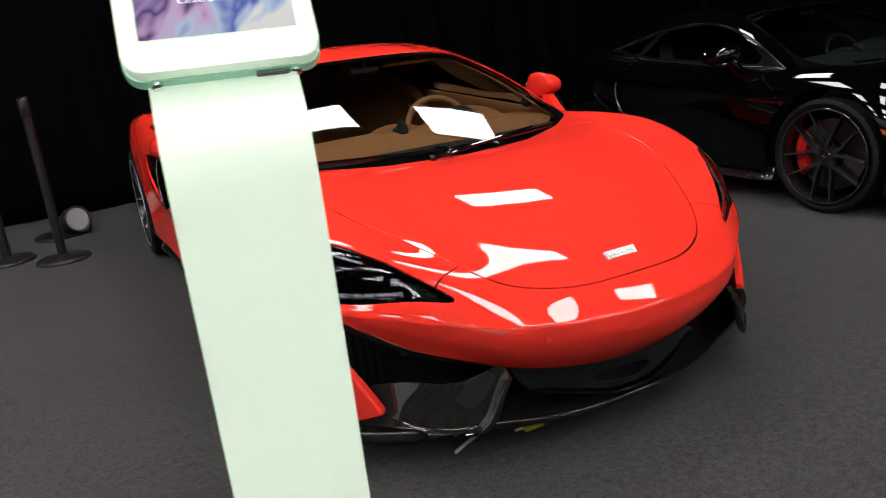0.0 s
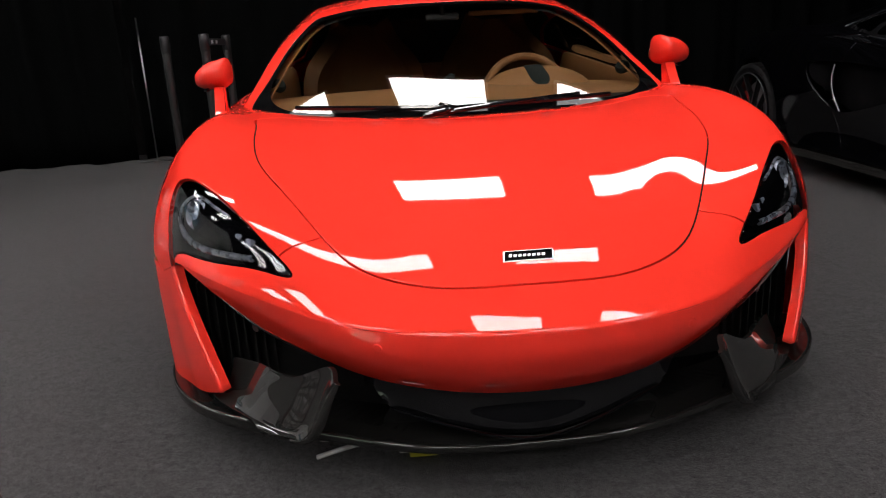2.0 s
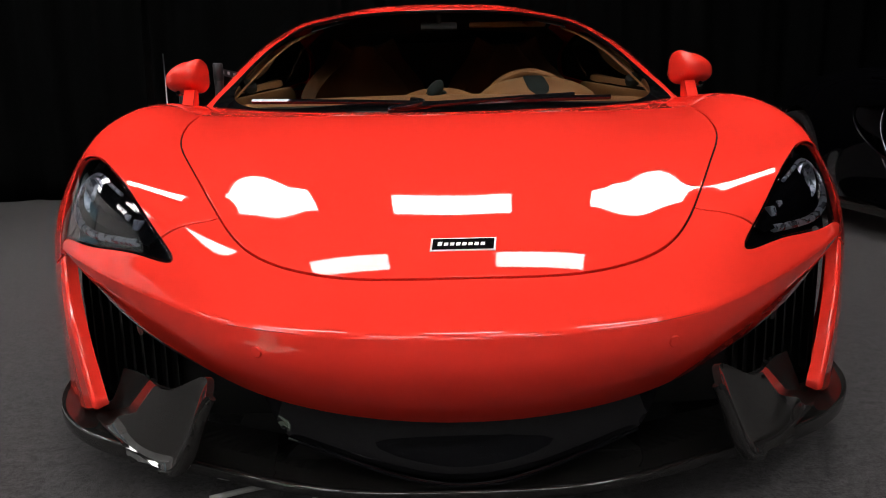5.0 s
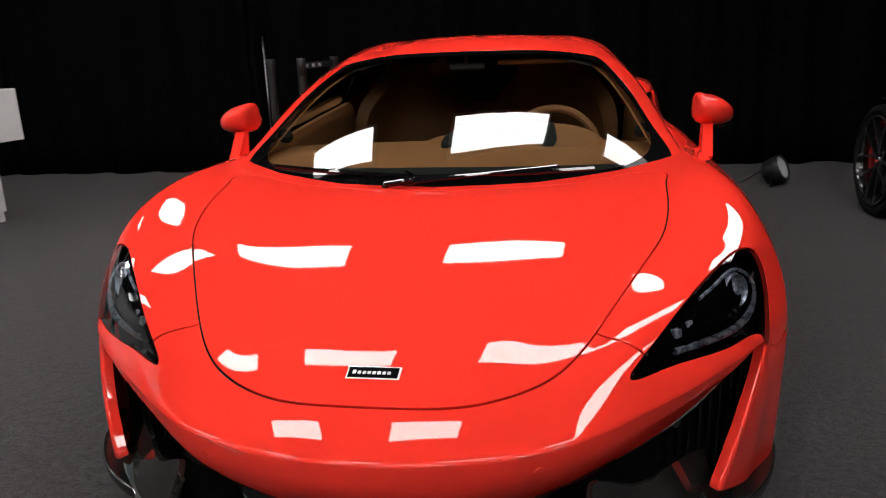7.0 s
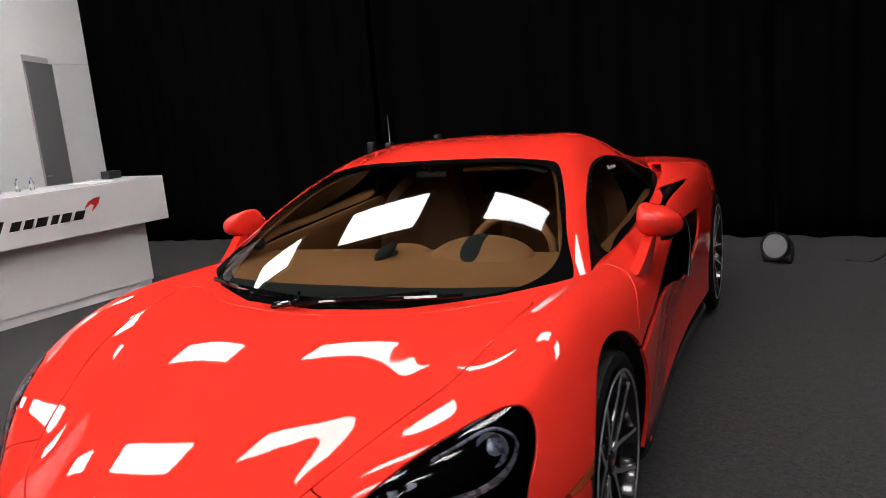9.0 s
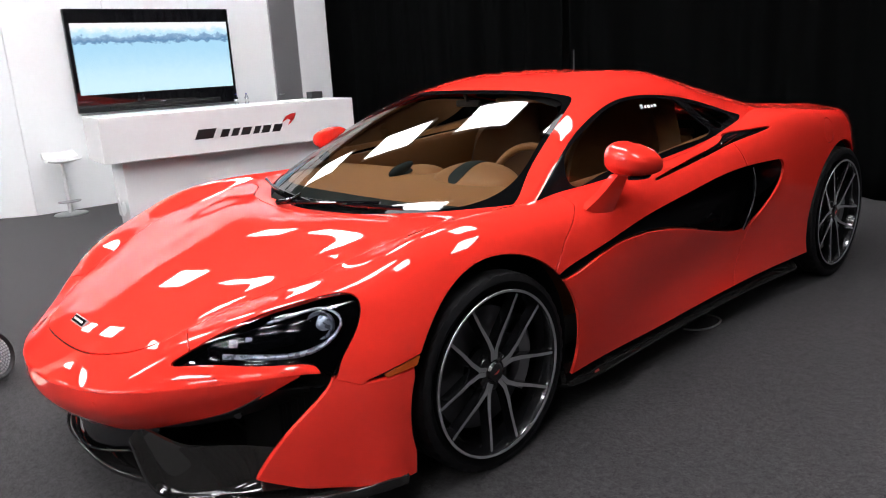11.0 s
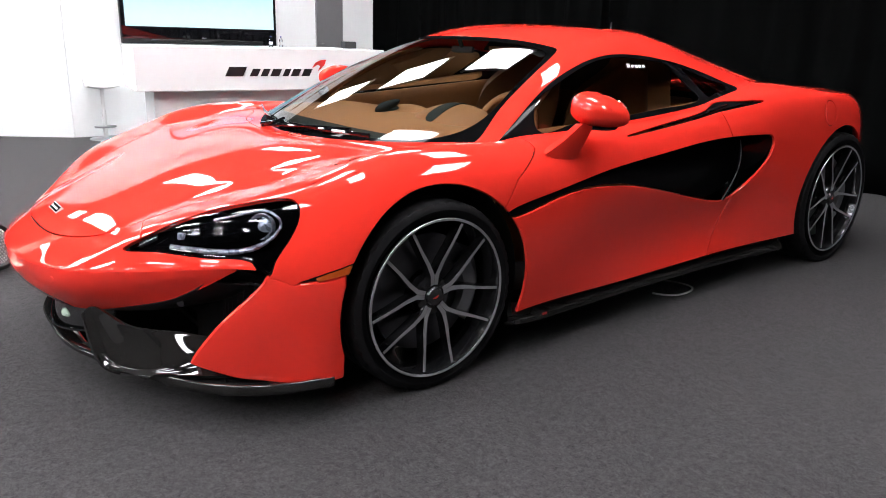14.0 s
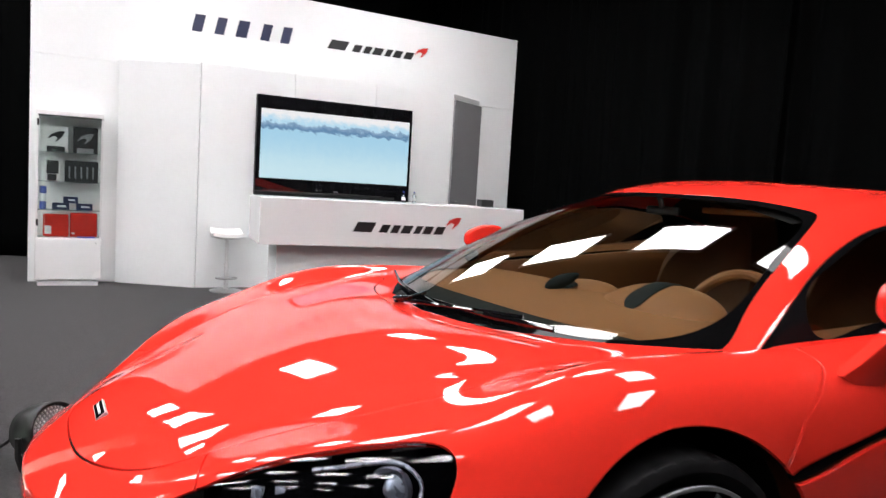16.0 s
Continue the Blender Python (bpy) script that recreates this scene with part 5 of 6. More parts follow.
        put("mirror_glass", cm("mglass" + tail, lambda: bm_mesh("mirror_glass", lathe([(.0001, .0), (.044, .0), (.046, .002)], 28, Matrix.Translation((s * .930, 1.8265, .884)) @ Matrix.Rotation(-math.pi / 2, 4, "X") @ Matrix.Diagonal((1.05, .95, 1, 1))))), CHROME, head, "mirror glass")
        # small white mark on the side glass: a row of bars
        if s > 0:
            for k in range(5):
                y0 = 2.207 + .0235 * k
                put("window_mark", cm(f"wmark{k}", lambda: mesh_of("window_mark", [(side_x(y, z, .0015), y, z) for y, z in ((y0, 1.029), (y0 + .018, 1.029), (y0 + .020, 1.029 + (.016 if k == 0 else .011)), (y0 + .002, 1.029 + (.016 if k == 0 else .011)))] + [(side_x(y, z, .0004), y, z) for y, z in ((y0, 1.029), (y0 + .018, 1.029), (y0 + .020, 1.029 + (.016 if k == 0 else .011)), (y0 + .002, 1.029 + (.016 if k == 0 else .011)))], [(0, 1, 2, 3), (7, 6, 5, 4), (0, 4, 5, 1), (1, 5, 6, 2), (2, 6, 7, 3), (3, 7, 4, 0)], False)), WHITE_MARK, root)
        # door: steel strip standing in for the highlight on the intake vane, handle
        put("intake_edge", cm("iedge" + tail, lambda: bm_mesh("intake_edge", sweep([(s * x, y, z) for x, y, z in curve_pts([(.888, 2.77, .722), (.905, 2.765, .65), (.912, 2.72, .55), (.912, 2.645, .462)], 6)], .0028, 6))), STEEL, root, "steel strip for the highlight on the intake vane")
        put("intake_vane_inner", cm("ivane" + tail, lambda: solid("intake_vane_inner", patch(flip([[(.888, 2.772, .722), (.912, 2.722, .55), (.912, 2.647, .462)], [(.80, 2.92, .715), (.82, 2.86, .56), (.83, 2.78, .47)]], s), 4, 16)[:, ::s], .006)), GLOSS_BLACK, root, "gloss black vane inside the intake")
        put("door_handle", cm("handle" + tail, lambda: bm_mesh("door_handle", boxes((-.010, -.075, -.009), (.012, .075, .009), .006, Matrix.Translation((s * .816, 2.66, .856)) @ pose(0, 0, 0, 10, 0, 0)))), GLOSS_BLACK, root, "gloss black door handle")
    put("badge", cm("badge", lambda: bm_mesh("badge", slab([(-.054, -.0135), (.054, -.0135), (.057, .0135), (-.051, .0135)], -.006, .003, BADGE, bevel=.0008), False)), SATIN_ALLOY, root, "small black and silver nameplate")
    badge = root.children[-1]
    put("badge_field", cm("badgef", lambda: bm_mesh("badge_field", slab([(-.0505, -.0108), (.0505, -.0108), (.0535, .0108), (-.0475, .0108)], .003, .0036, BADGE), False)), GLOSS_BLACK, badge)
    for k in range(8):
        x0 = -.041 + .0100 * k
        h = .0062 if k else .0078
        put("badge_bar", cm(f"badgeb{k}", lambda: bm_mesh("badge_bar", slab([(x0, -.0035), (x0 + .007, -.0035), (x0 + .0085, -.0035 + h), (x0 + .0015, -.0035 + h)], .0036, .0042, BADGE), False)), WHITE_MARK, badge)
    # wipers lie on the cowl
    for nm, a, b, arm in (("wiper", (-.56, 1.115, .795), (.02, .972, .776), (-.147, .925, .768)), ("wiper", (-.06, .985, .778), (.47, 1.052, .788), (-.135, .93, .766))):
        w = put(nm, cm(f"wb{a[0]}", lambda: bm_mesh("wiper", sweep(curve_pts([a, tuple((Vector(a) + Vector(b)) / 2 + Vector((0, -.03, .002))), b], 6), .0055, 6, flat=1.5))), GLOSS_BLACK, root, "black windscreen wiper")
        put("wiper_arm", cm(f"wa{a[0]}", lambda: bm_mesh("wiper_arm", sweep(curve_pts([arm, tuple((Vector(arm) + Vector(b)) / 2 + Vector((0, -.012, .012))), tuple(Vector(b) * .8 + Vector(a) * .2 + Vector((0, 0, .012)))], 5), [.0075] * 5 + [.0055] * 6, 8))), GLOSS_BLACK, w)
    put("wiper_hub", cm("whub", lambda: bm_mesh("wiper_hub", boxes((-.010, -.014, -.012), (.010, .016, .006), .004, Matrix.Translation((-.147, .935, .766)) @ pose(0, 0, 0, 24, 0, -8)))), GLOSS_BLACK, root)
    put("cowl_panel", cm("cowl", lambda: solid("cowl_panel", patch([[(-.70, 1.13, .768), (-.4, .985, .745), (0, .905, .728), (.4, .985, .745), (.70, 1.13, .768)], [(-.73, 1.32, .770), (-.4, 1.08, .752), (0, 1.0, .742), (.4, 1.08, .752), (.73, 1.32, .770)]], 5, 41)[::-1], .006)), INTAKE_BLACK, root, "black cowl panel below the windscreen")


# ---- cabin ----
def car_cabin(root, leather):
    seat_leather = SEAT_SHADED if leather is TAN else leather
    rows = []
    for y, zs in ((1.06, (.752, .760, .764)), (1.20, (.772, .782, .786)), (1.34, (.786, .798, .802)), (1.50, (.790, .806, .812)), (1.62, (.784, .80, .806)), (1.68, (.72, .74, .74)), (1.70, (.60, .60, .60))):
        w = min(.70, .36 + (y - 1.02) * 1.3)
        rows.append([(-w, y + .05, zs[0]), (-w * .62, y, zs[1]), (0, y - .01, zs[2]), (w * .62, y, zs[1]), (w, y + .05, zs[0])])
    put("dashboard", cm("dash", lambda: solid("dashboard", patch(rows, 24, 36)[::-1], .012)), leather, root, "tan leather dashboard")
    front = [[(-.58, 1.13, .754), (-.3, 1.005, .754), (0, .972, .753), (.3, 1.005, .754), (.58, 1.13, .754)], [(-.64, 1.235, .776), (-.32, 1.152, .781), (0, 1.135, .783), (.32, 1.152, .781), (.64, 1.235, .776)]]
    put("dash_top_pad", cm("dashpad", lambda: solid("dash_top_pad", patch(front, 8, 30)[::-1], .008)), DARK_LEATHER, root, "dark grey dashboard top pad")

    def hump(cx, cy, cz, wx, wy, h, cut=False):
        b = bmesh.new()
        bmesh.ops.create_uvsphere(b, u_segments=36, v_segments=18, radius=1)
        for v in b.verts:
            x, y, z = v.co
            v.co = (cx + wx * x * (1 - .2 * y), cy + wy * y, cz + h * max(z, -.3) * (1 - .25 * max(0, -y)))
        return b
    put("instrument_hood", cm("binn", lambda: bm_mesh("instrument_hood", hump(.33, 1.56, .785, .205, .15, .085))), leather, root, "tan leather instrument hood")
    # a lens-shaped dark slot lies along the top of the hood
    slot = []
    for i in range(15):
        v = -.985 + 1.33 * i / 14
        half = .16 * max(.02, 1 - ((v + .36) / .73) ** 4) ** .5 * min(1.0, math.sqrt(max(.02, 1 - v * v)) * 2)
        row = []
        for u in np.linspace(-half, half, 7):
            u = u - .06 * (1 - v * v)
            top = math.sqrt(max(.0, 1 - u * u - v * v))
            row.append((.33 + .205 * u * (1 - .2 * v), 1.56 + .15 * v, .787 + .085 * top * (1 - .25 * max(0, -v)) + .0015))
        slot.append(row)
    put("instrument_panel", cm("binnp", lambda: solid("instrument_panel", np.array(slot)[::-1], .004)), DARK_LEATHER, root, "dark recess in the instrument hood")
    put("centre_hump", cm("chump", lambda: bm_mesh("centre_hump", hump(-.01, 1.56, .782, .14, .11, .055))), leather, root)
    def egg():
        b = bmesh.new()
        bmesh.ops.create_uvsphere(b, u_segments=20, v_segments=14, radius=1)
        for v in b.verts:
            v.co = (v.co.x * .024 * (1 - .25 * v.co.y), v.co.y * .062, v.co.z * .022 * (1 - .25 * v.co.y))
        b.transform(Matrix.Translation((-.02, 1.455, .832)) @ pose(0, 0, 0, 24, 0, -18))
        lathe([(.0001, 0), (.036, 0), (.030, .006), (.0001, .008)], 20, Matrix.Translation((-.02, 1.475, .818)) @ pose(0, 0, 0, 14, 0, 0), b)
        return b
    put("air_sensor", cm("phone", lambda: bm_mesh("air_sensor", egg())), DARK_LEATHER, root, "dark green egg-shaped device on the dashboard")
    for sx in (-1, 1):
        put("speaker", cm(f"spk{sx}", lambda: bm_mesh("speaker", lathe([(.0001, .014), (.02, .012), (.028, 0), (.028, -.01)], 20, Matrix.Translation((sx * .655, 1.49, .852)) @ pose(0, 0, 0, 40, sx * -35, 0)))), DARK_LEATHER, root)
    # steering wheel
    ctr, tilt = Vector((.345, 1.80, .735)), pose(0, 0, 0, 66, 0, 0)
    ring = []
    for i in range(41):
        a = 2 * math.pi * i / 40
        r = .178 * (1 - .06 * max(0, -math.sin(a)) ** 2)
        ring.append(tuple(ctr + tilt.to_3x3() @ Vector((r * math.cos(a), r * math.sin(a), 0))))
    sw = put("steering_wheel", cm("swheel", lambda: bm_mesh("steering_wheel", sweep(ring, .0165, 10))), leather, root, "tan leather steering wheel")
    b = hump(.345, 1.80, .735, .06, .045, .05)
    for a in (0, 180, 270):
        q = tilt.to_3x3() @ Vector((.17 * math.cos(radians(a)), .17 * math.sin(radians(a)), 0))
        rod(b, ctr, ctr + q, .016, .012)
    put("wheel_hub", cm("swhub", lambda: bm_mesh("wheel_hub", b)), DARK_LEATHER, sw)
    # seats
    for cx in (-.355, .345):
        tail = f"{cx:.2f}"
        seat_b = [[(cx - .20, 2.42, .42), (cx - .24, 2.55, .72), (cx - .20, 2.62, .88), (cx - .10, 2.66, 1.0), (cx - .06, 2.67, 1.055)],
                  [(cx - .10, 2.44, .42), (cx - .12, 2.565, .72), (cx - .10, 2.63, .90), (cx - .06, 2.665, 1.02), (cx - .04, 2.675, 1.07)],
                  [(cx, 2.46, .42), (cx, 2.58, .72), (cx, 2.64, .90), (cx, 2.67, 1.03), (cx, 2.68, 1.075)],
                  [(cx + .10, 2.44, .42), (cx + .12, 2.565, .72), (cx + .10, 2.63, .90), (cx + .06, 2.665, 1.02), (cx + .04, 2.675, 1.07)],
                  [(cx + .20, 2.42, .42), (cx + .24, 2.55, .72), (cx + .20, 2.62, .88), (cx + .10, 2.66, 1.0), (cx + .06, 2.67, 1.055)]]
        # bolsters stand forward of the centre
        for i in (0, 4):
            seat_b[i] = [(x, y - (.10 if z < .95 else .03), z) for x, y, z in seat_b[i]]
        put("seat_back", cm("sb" + tail, lambda: solid("seat_back", patch(seat_b, 20, 24), .10)), seat_leather, root, "tan leather bucket seat back" if seat_leather is SEAT_SHADED else "dark leather bucket seat back")
        cush = [[(cx - .23, 2.0, .47), (cx - .24, 2.25, .46), (cx - .22, 2.50, .44)], [(cx - .12, 1.98, .42), (cx - .12, 2.25, .38), (cx - .12, 2.48, .36)], [(cx, 1.97, .42), (cx, 2.25, .38), (cx, 2.48, .36)], [(cx + .12, 1.98, .42), (cx + .12, 2.25, .38), (cx + .12, 2.48, .36)], [(cx + .23, 2.0, .47), (cx + .24, 2.25, .46), (cx + .22, 2.50, .44)]]
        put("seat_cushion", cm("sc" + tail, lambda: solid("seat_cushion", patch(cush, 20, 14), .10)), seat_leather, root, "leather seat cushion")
    for s in (1, -1):
        t = "l" if s > 0 else "r"
        card = [[(.778, 1.46, .775), (.782, 1.8, .795), (.780, 2.2, .82), (.768, 2.65, .852)], [(.715, 1.46, .78), (.735, 1.8, .795), (.735, 2.2, .82), (.715, 2.65, .85)], [(.70, 1.46, .60), (.72, 1.8, .60), (.72, 2.2, .60), (.70, 2.65, .60)], [(.70, 1.46, .30), (.70, 1.8, .28), (.70, 2.2, .28), (.68, 2.65, .30)]]
        put("door_card", cm("card" + t, lambda: solid("door_card", patch(flip(card, s), 14, 20)[:, ::s], .012)), leather, root, "tan leather door lining")
        pil = [[(.700, 1.32, .772), (.655, 1.455, .855), (.602, 1.63, .950), (.545, 1.80, 1.025), (.485, 1.95, 1.075)], [(.745, 1.50, .775), (.715, 1.60, .85), (.665, 1.74, .94), (.605, 1.89, 1.02), (.55, 2.03, 1.066)]]
        put("pillar_lining", cm("pil" + t, lambda: solid("pillar_lining", patch(flip(pil, s), 5, 24)[:, ::s], .006)), leather, root, "tan leather pillar lining")
    cv = cab[0]
    sides = np.minimum.reduce([cv[:, 1] - 2.5, -inside(cv[:, 1], cv[:, 2], DLO) - .012, np.abs(cv[:, 0]) - .46])
    roofing = shift_in(clip(cab, np.minimum.reduce([cv[:, 1] - 1.80, 3.3 - cv[:, 1], np.maximum(np.minimum(.535 - np.abs(cv[:, 0]), cv[:, 1] - 1.85 - .1 * (np.abs(cv[:, 0]) > .5)), sides)])), .018)
    put("headlining", cm("headl", lambda: mesh_of("headlining", roofing[0][:, :3], roofing[1][:, ::-1])), HEADLINER, root, "black headlining")
    b = boxes((-.60, 2.72, .30), (.60, 2.75, .86), .01)
    # opaque dark panel, added to hide the red body behind the seats
    put("rear_screen", cm("rscreen", lambda: bm_mesh("rear_screen", boxes((-.50, 2.735, .865), (.50, 2.75, 1.09), .01))), HEADLINER, root, "added dark panel closing off the space behind the seats")
    put("rear_bulkhead", cm("bulk", lambda: bm_mesh("rear_bulkhead", b)), leather, root, "tan rear bulkhead lining")
    put("rear_shelf", cm("rshelf", lambda: bm_mesh("rear_shelf", boxes((-.50, 2.74, .84), (.50, 2.95, .87), .01))), leather, root)
    put("centre_tunnel", cm("tunnel", lambda: bm_mesh("centre_tunnel", boxes((-.10, 1.66, .16), (.10, 2.72, .52), .03))), DARK_LEATHER, root)
    put("cabin_floor", cm("cfloor", lambda: bm_mesh("cabin_floor", boxes((-.70, 1.45, .142), (.70, 2.72, .17)), False)), DARK, root)
    rv = put("rear_view_mirror", cm("rvm", lambda: bm_mesh("rear_view_mirror", boxes((-.07, -.010, -.015), (.07, .010, .015), .008, Matrix.Translation((0, 1.85, 1.075)) @ pose(0, 0, 0, -12, 0, 3)))), SATIN_BLACK, root, "black rear-view mirror")
    put("mirror_stalk", cm("rvs", lambda: bm_mesh("mirror_stalk", rod(bmesh.new(), (0, 1.845, 1.085), (0, 1.83, 1.118), .010))), SATIN_BLACK, rv)
    put("sun_visor", cm("visor", lambda: bm_mesh("sun_visor", boxes((.12, 1.90, 1.075), (.42, 1.93, 1.095), .006))), leather, root)


def build_car(name, label, paint, rims, caliper, leather, red):
    root = thing(name, label, "car")
    car_panels(root, paint, red)
    car_front(root, red)
    car_trim(root, paint)
    car_cabin(root, leather)
    if not red:
        for s in (1, -1):
            ring = [(s * side_x(y, z, 0.003), y, z) for y, z in list(DLO[::3]) + [DLO[0]]]
            put("window_trim", bm_mesh("window_trim", sweep(ring, .003, 6)), STEEL, root, "thin silver line round the side glass")
    for s in (1, -1):
        wheel(root, FRONT_AXLE, .808, s, .32, .235, .265, rims, caliper, True)
        wheel(root, REAR_AXLE, .805, s, .354, .285, .284, rims, caliper, False)
    return root


car = build_car("sports_car", "glossy red two-door sports car with carbon trim", RED, RIM_FACE, CALIPER_GREY, TAN, True)
black_car = build_car("sports_car", "glossy black two-door sports car with red brake calipers", BLACK_PAINT, RIM_BLACK, CALIPER_RED, DARK_LEATHER, False)
black_car.matrix_basis = pose(3.27, .12, 0, 0, 0, -.8)

# ---- the white stand ----
STAND = Matrix.Translation((-5.552, 1.312, 0)) @ Matrix.Rotation(radians(88.4), 4, "Z")
BACK = Matrix.Translation((-5.768, 5.053, 0)) @ Matrix.Rotation(radians(86.5), 4, "Z")
UP = Matrix(((1, 0, 0, 0), (0, 0, -1, 0), (0, 1, 0, 0), (0, 0, 0, 1)))  # outlines in x, z; thickness towards the room


def upright(outline, front, back, bevel=0.0, bm=None):
    """A standing plate: outline in x, z between two depths (smaller is nearer the room)."""
    return slab(outline, -back, -front, UP, bm, bevel)


wall = thing("stand_wall", "white exhibition stand wall with a raised centre block", "stand wall", STAND)
IN_BACK = STAND.inverted() @ BACK
part("header_panel", upright([(-5.19, 2.156), (0, 2.128), (0, 2.966), (-5.19, 3.10)], 0, .13), WALL_WHITE, wall).matrix_basis = IN_BACK
part("side_panel", boxes((-5.19, 0, 0), (-4.05, .13, 2.152), .003), WALL_WHITE, wall).matrix_basis = IN_BACK
part("back_panel", boxes((-4.046, .003, 0), (-.45, .13, 2.12)), WALL_WHITE, wall).matrix_basis = IN_BACK
part("side_panel", boxes((-.446, 0, 0), (0, .13, 2.124), .003), WALL_WHITE, wall).matrix_basis = IN_BACK
part("angled_panel", slab([(-.70, .42), (-.006, .002), (-.006, .45)], 0, 2.17), WALL_WHITE, wall)
for a, b in ((0, .915), (.919, 1.80), (1.804, 2.74)):
    part("centre_panel", boxes((a, 0, 0), (b, .30, 2.185), .002), WALL_WHITE, wall)
part("door_reveal", slab([(2.742, .006), (3.30, .36), (2.742, .36)], 0, 2.185), WALL_WHITE, wall)
door = part("stand_door", slab([(2.735, -.004), (3.27, .330), (3.256, .342), (2.725, .010)], .01, 2.12, STAND @ Matrix.Translation((.022, -.004, 0))), DOOR_GREY)
tagged(door, "plain grey flush door in the stand wall", "door")
lev = bmesh.new()
rod(lev, (2.815, .045, .975), (2.79, -.005, .975), .009)
rod(lev, (2.79, -.005, .975), (2.89, .075, .975), .008)
bmesh.ops.transform(lev, matrix=STAND, verts=lev.verts)
part("door_handle", lev, STEEL, door, "steel lever handle", True)


def swoosh(x, z, s):
    """A curved tapering mark, as an outline in x, z."""
    top = [(0, .25), (.25, .72), (.62, .95), (1.0, 1.0)]
    low = [(.86, .55), (.60, .18), (.40, 0), (.58, .42), (.40, .55)]
    return [(x + a * s, z + b * s * .72) for a, b in top + low]


def word_bars(parent, widths, x0, x1, z0, z1, y, mat, name, slant=.35, fill=.72, tall_first=True):
    """A row of plain slanted bars the size and weight of the sign's lettering."""
    unit = (x1 - x0) / sum(widths)
    a = x0
    for k, size in enumerate(widths):
        w = unit * size * fill
        top = z1 if (k == 0 and tall_first) else z0 + (z1 - z0) * (.80 if tall_first else 1)
        t = slant * (top - z0)
        part(name, upright([(a, z0), (a + w, z0), (a + w + t, top), (a + t, top)], y - .004, y, .001), mat, parent)
        a += unit * size


MARK_WIDTHS = (2.1, .95, .85, 1.1, .75, 1.0, 1.05)
sign = thing("wall_sign", "dark navy slanted sign bars on the white wall", "sign", BACK)
word_bars(sign, (1.05, 1.0, 1.2, 1.0, 1.0), -3.78, -2.68, 2.545, 2.715, 0, NAVY_SIGN, "sign_bar", .22, .45, False)
sign = thing("wall_sign", "black sign bars with a red swoosh on the white wall", "sign", BACK)
word_bars(sign, MARK_WIDTHS, -2.375, -1.35, 2.560, 2.658, 0, BLACK_SIGN, "sign_bar", .5)
part("swoosh", upright(swoosh(-1.345, 2.595, .165), -.004, 0), RED_SIGN, sign, "red swoosh mark")

tv = thing("television", "large wall-mounted black television showing a snow scene", "television", STAND @ Matrix.Translation((.52, -.09, .942)) @ Matrix.Diagonal((.977, 1, .93, 1)))
part("casing", boxes((0, .008, 0), (1.725, .06, 1.07), .012), PLASTIC_BLACK, tv)
part("bezel", upright([(.004, .004), (1.721, .004), (1.721, 1.066), (.004, 1.066)], .004, .0085, .002), GLOSS_BLACK, tv, "glossy black bezel")
part("screen", upright([(.045, .188), (1.69, .188), (1.69, .925), (.045, .925)], .0005, .0035), TV_PICTURE, tv, "lit screen with a pale snow scene")
part("speaker_bar", boxes((.30, .002, .03), (1.42, .007, .05), .002), PLASTIC_BLACK, tv)
part("maker_mark", boxes((.84, .001, .068), (.89, .004, .078)), GREY_CARD, tv)
part("bracket", boxes((.6, .06, .3), (1.1, .09, .8)), PLASTIC_BLACK, tv)

CTR = Matrix.Translation((-3.82, 1.47, 0)) @ Matrix.Rotation(math.atan2(2.287, .281), 4, "Z")
counter = thing("reception_counter", "white two-tier reception counter with a sign", "counter", CTR)
part("top_box", boxes((0, 0, .593), (2.304, .64, .964), .004), COUNTER_WHITE, counter)
part("base", boxes((.16, .14, .075), (2.16, .58, .592), .003), COUNTER_WHITE, counter)
part("plinth", boxes((.175, .155, 0), (2.145, .565, .074)), COUNTER_WHITE, counter)
word_bars(counter, MARK_WIDTHS, .745, 1.56, .718, .800, 0, BLACK_SIGN, "sign_bar", .5)
part("swoosh", upright(swoosh(1.555, .765, .145), -.004, 0), RED_SIGN, counter, "red swoosh mark")


def bottle(x, y):
    b = thing("water_bottle", "small clear water bottle with a blue cap", "bottle", CTR @ Matrix.Translation((x, y, 0.9645)) @ Matrix.Scale(.55, 4), "bottles on the counter")
    part("body", lathe([(.0001, 0), (.028, 0), (.03, .01), (.03, .12), (.012, .155), (.012, .165), (.0001, .165)], 16), WATER, b, smooth=True)
    part("cap", lathe([(.0001, .165), (.014, .165), (.014, .183), (.0001, .184)], 14), BLUE_CAP, b, smooth=True)
    part("label_band", lathe([(.0305, .04), (.0308, .042), (.0308, .088), (.0305, .09)], 16), WHITE_CARD, b, smooth=True)


bottle(1.40, .40)
bottle(1.32, .46)
tagged(part("paper_sheet", boxes((1.70, .12, 0.9645), (1.92, .42, .972), .001, CTR), WHITE_CARD), "stack of white paper on the counter", "paper")
tagged(part("card_box", boxes((2.08, .42, 0.9645), (2.20, .54, 1.03), .004, CTR), BLACK_CARD), "small black box on the counter", "box")

# stool beside the counter
stool = thing("bar_stool", "white moulded bar stool on a round steel base", "stool", STAND @ Matrix.Translation((.25, -.23, 0)) @ Matrix.Diagonal((.76, .76, .93, 1)))
seat = [[(-.19, -.15, .615), (0, -.17, .60), (.19, -.15, .615)], [(-.20, 0, .60), (0, 0, .575), (.20, 0, .60)], [(-.19, .15, .655), (0, .17, .64), (.19, .15, .655)]]
put("seat", solid("seat", patch(seat, 14, 18)[::-1], .035), STOOL_WHITE, stool)
part("stem", lathe([(.0001, .012), (.028, .012), (.028, .30), (.022, .31), (.022, .545), (.06, .55), (.0001, .555)], 20), STOOL_WHITE, stool, smooth=True)
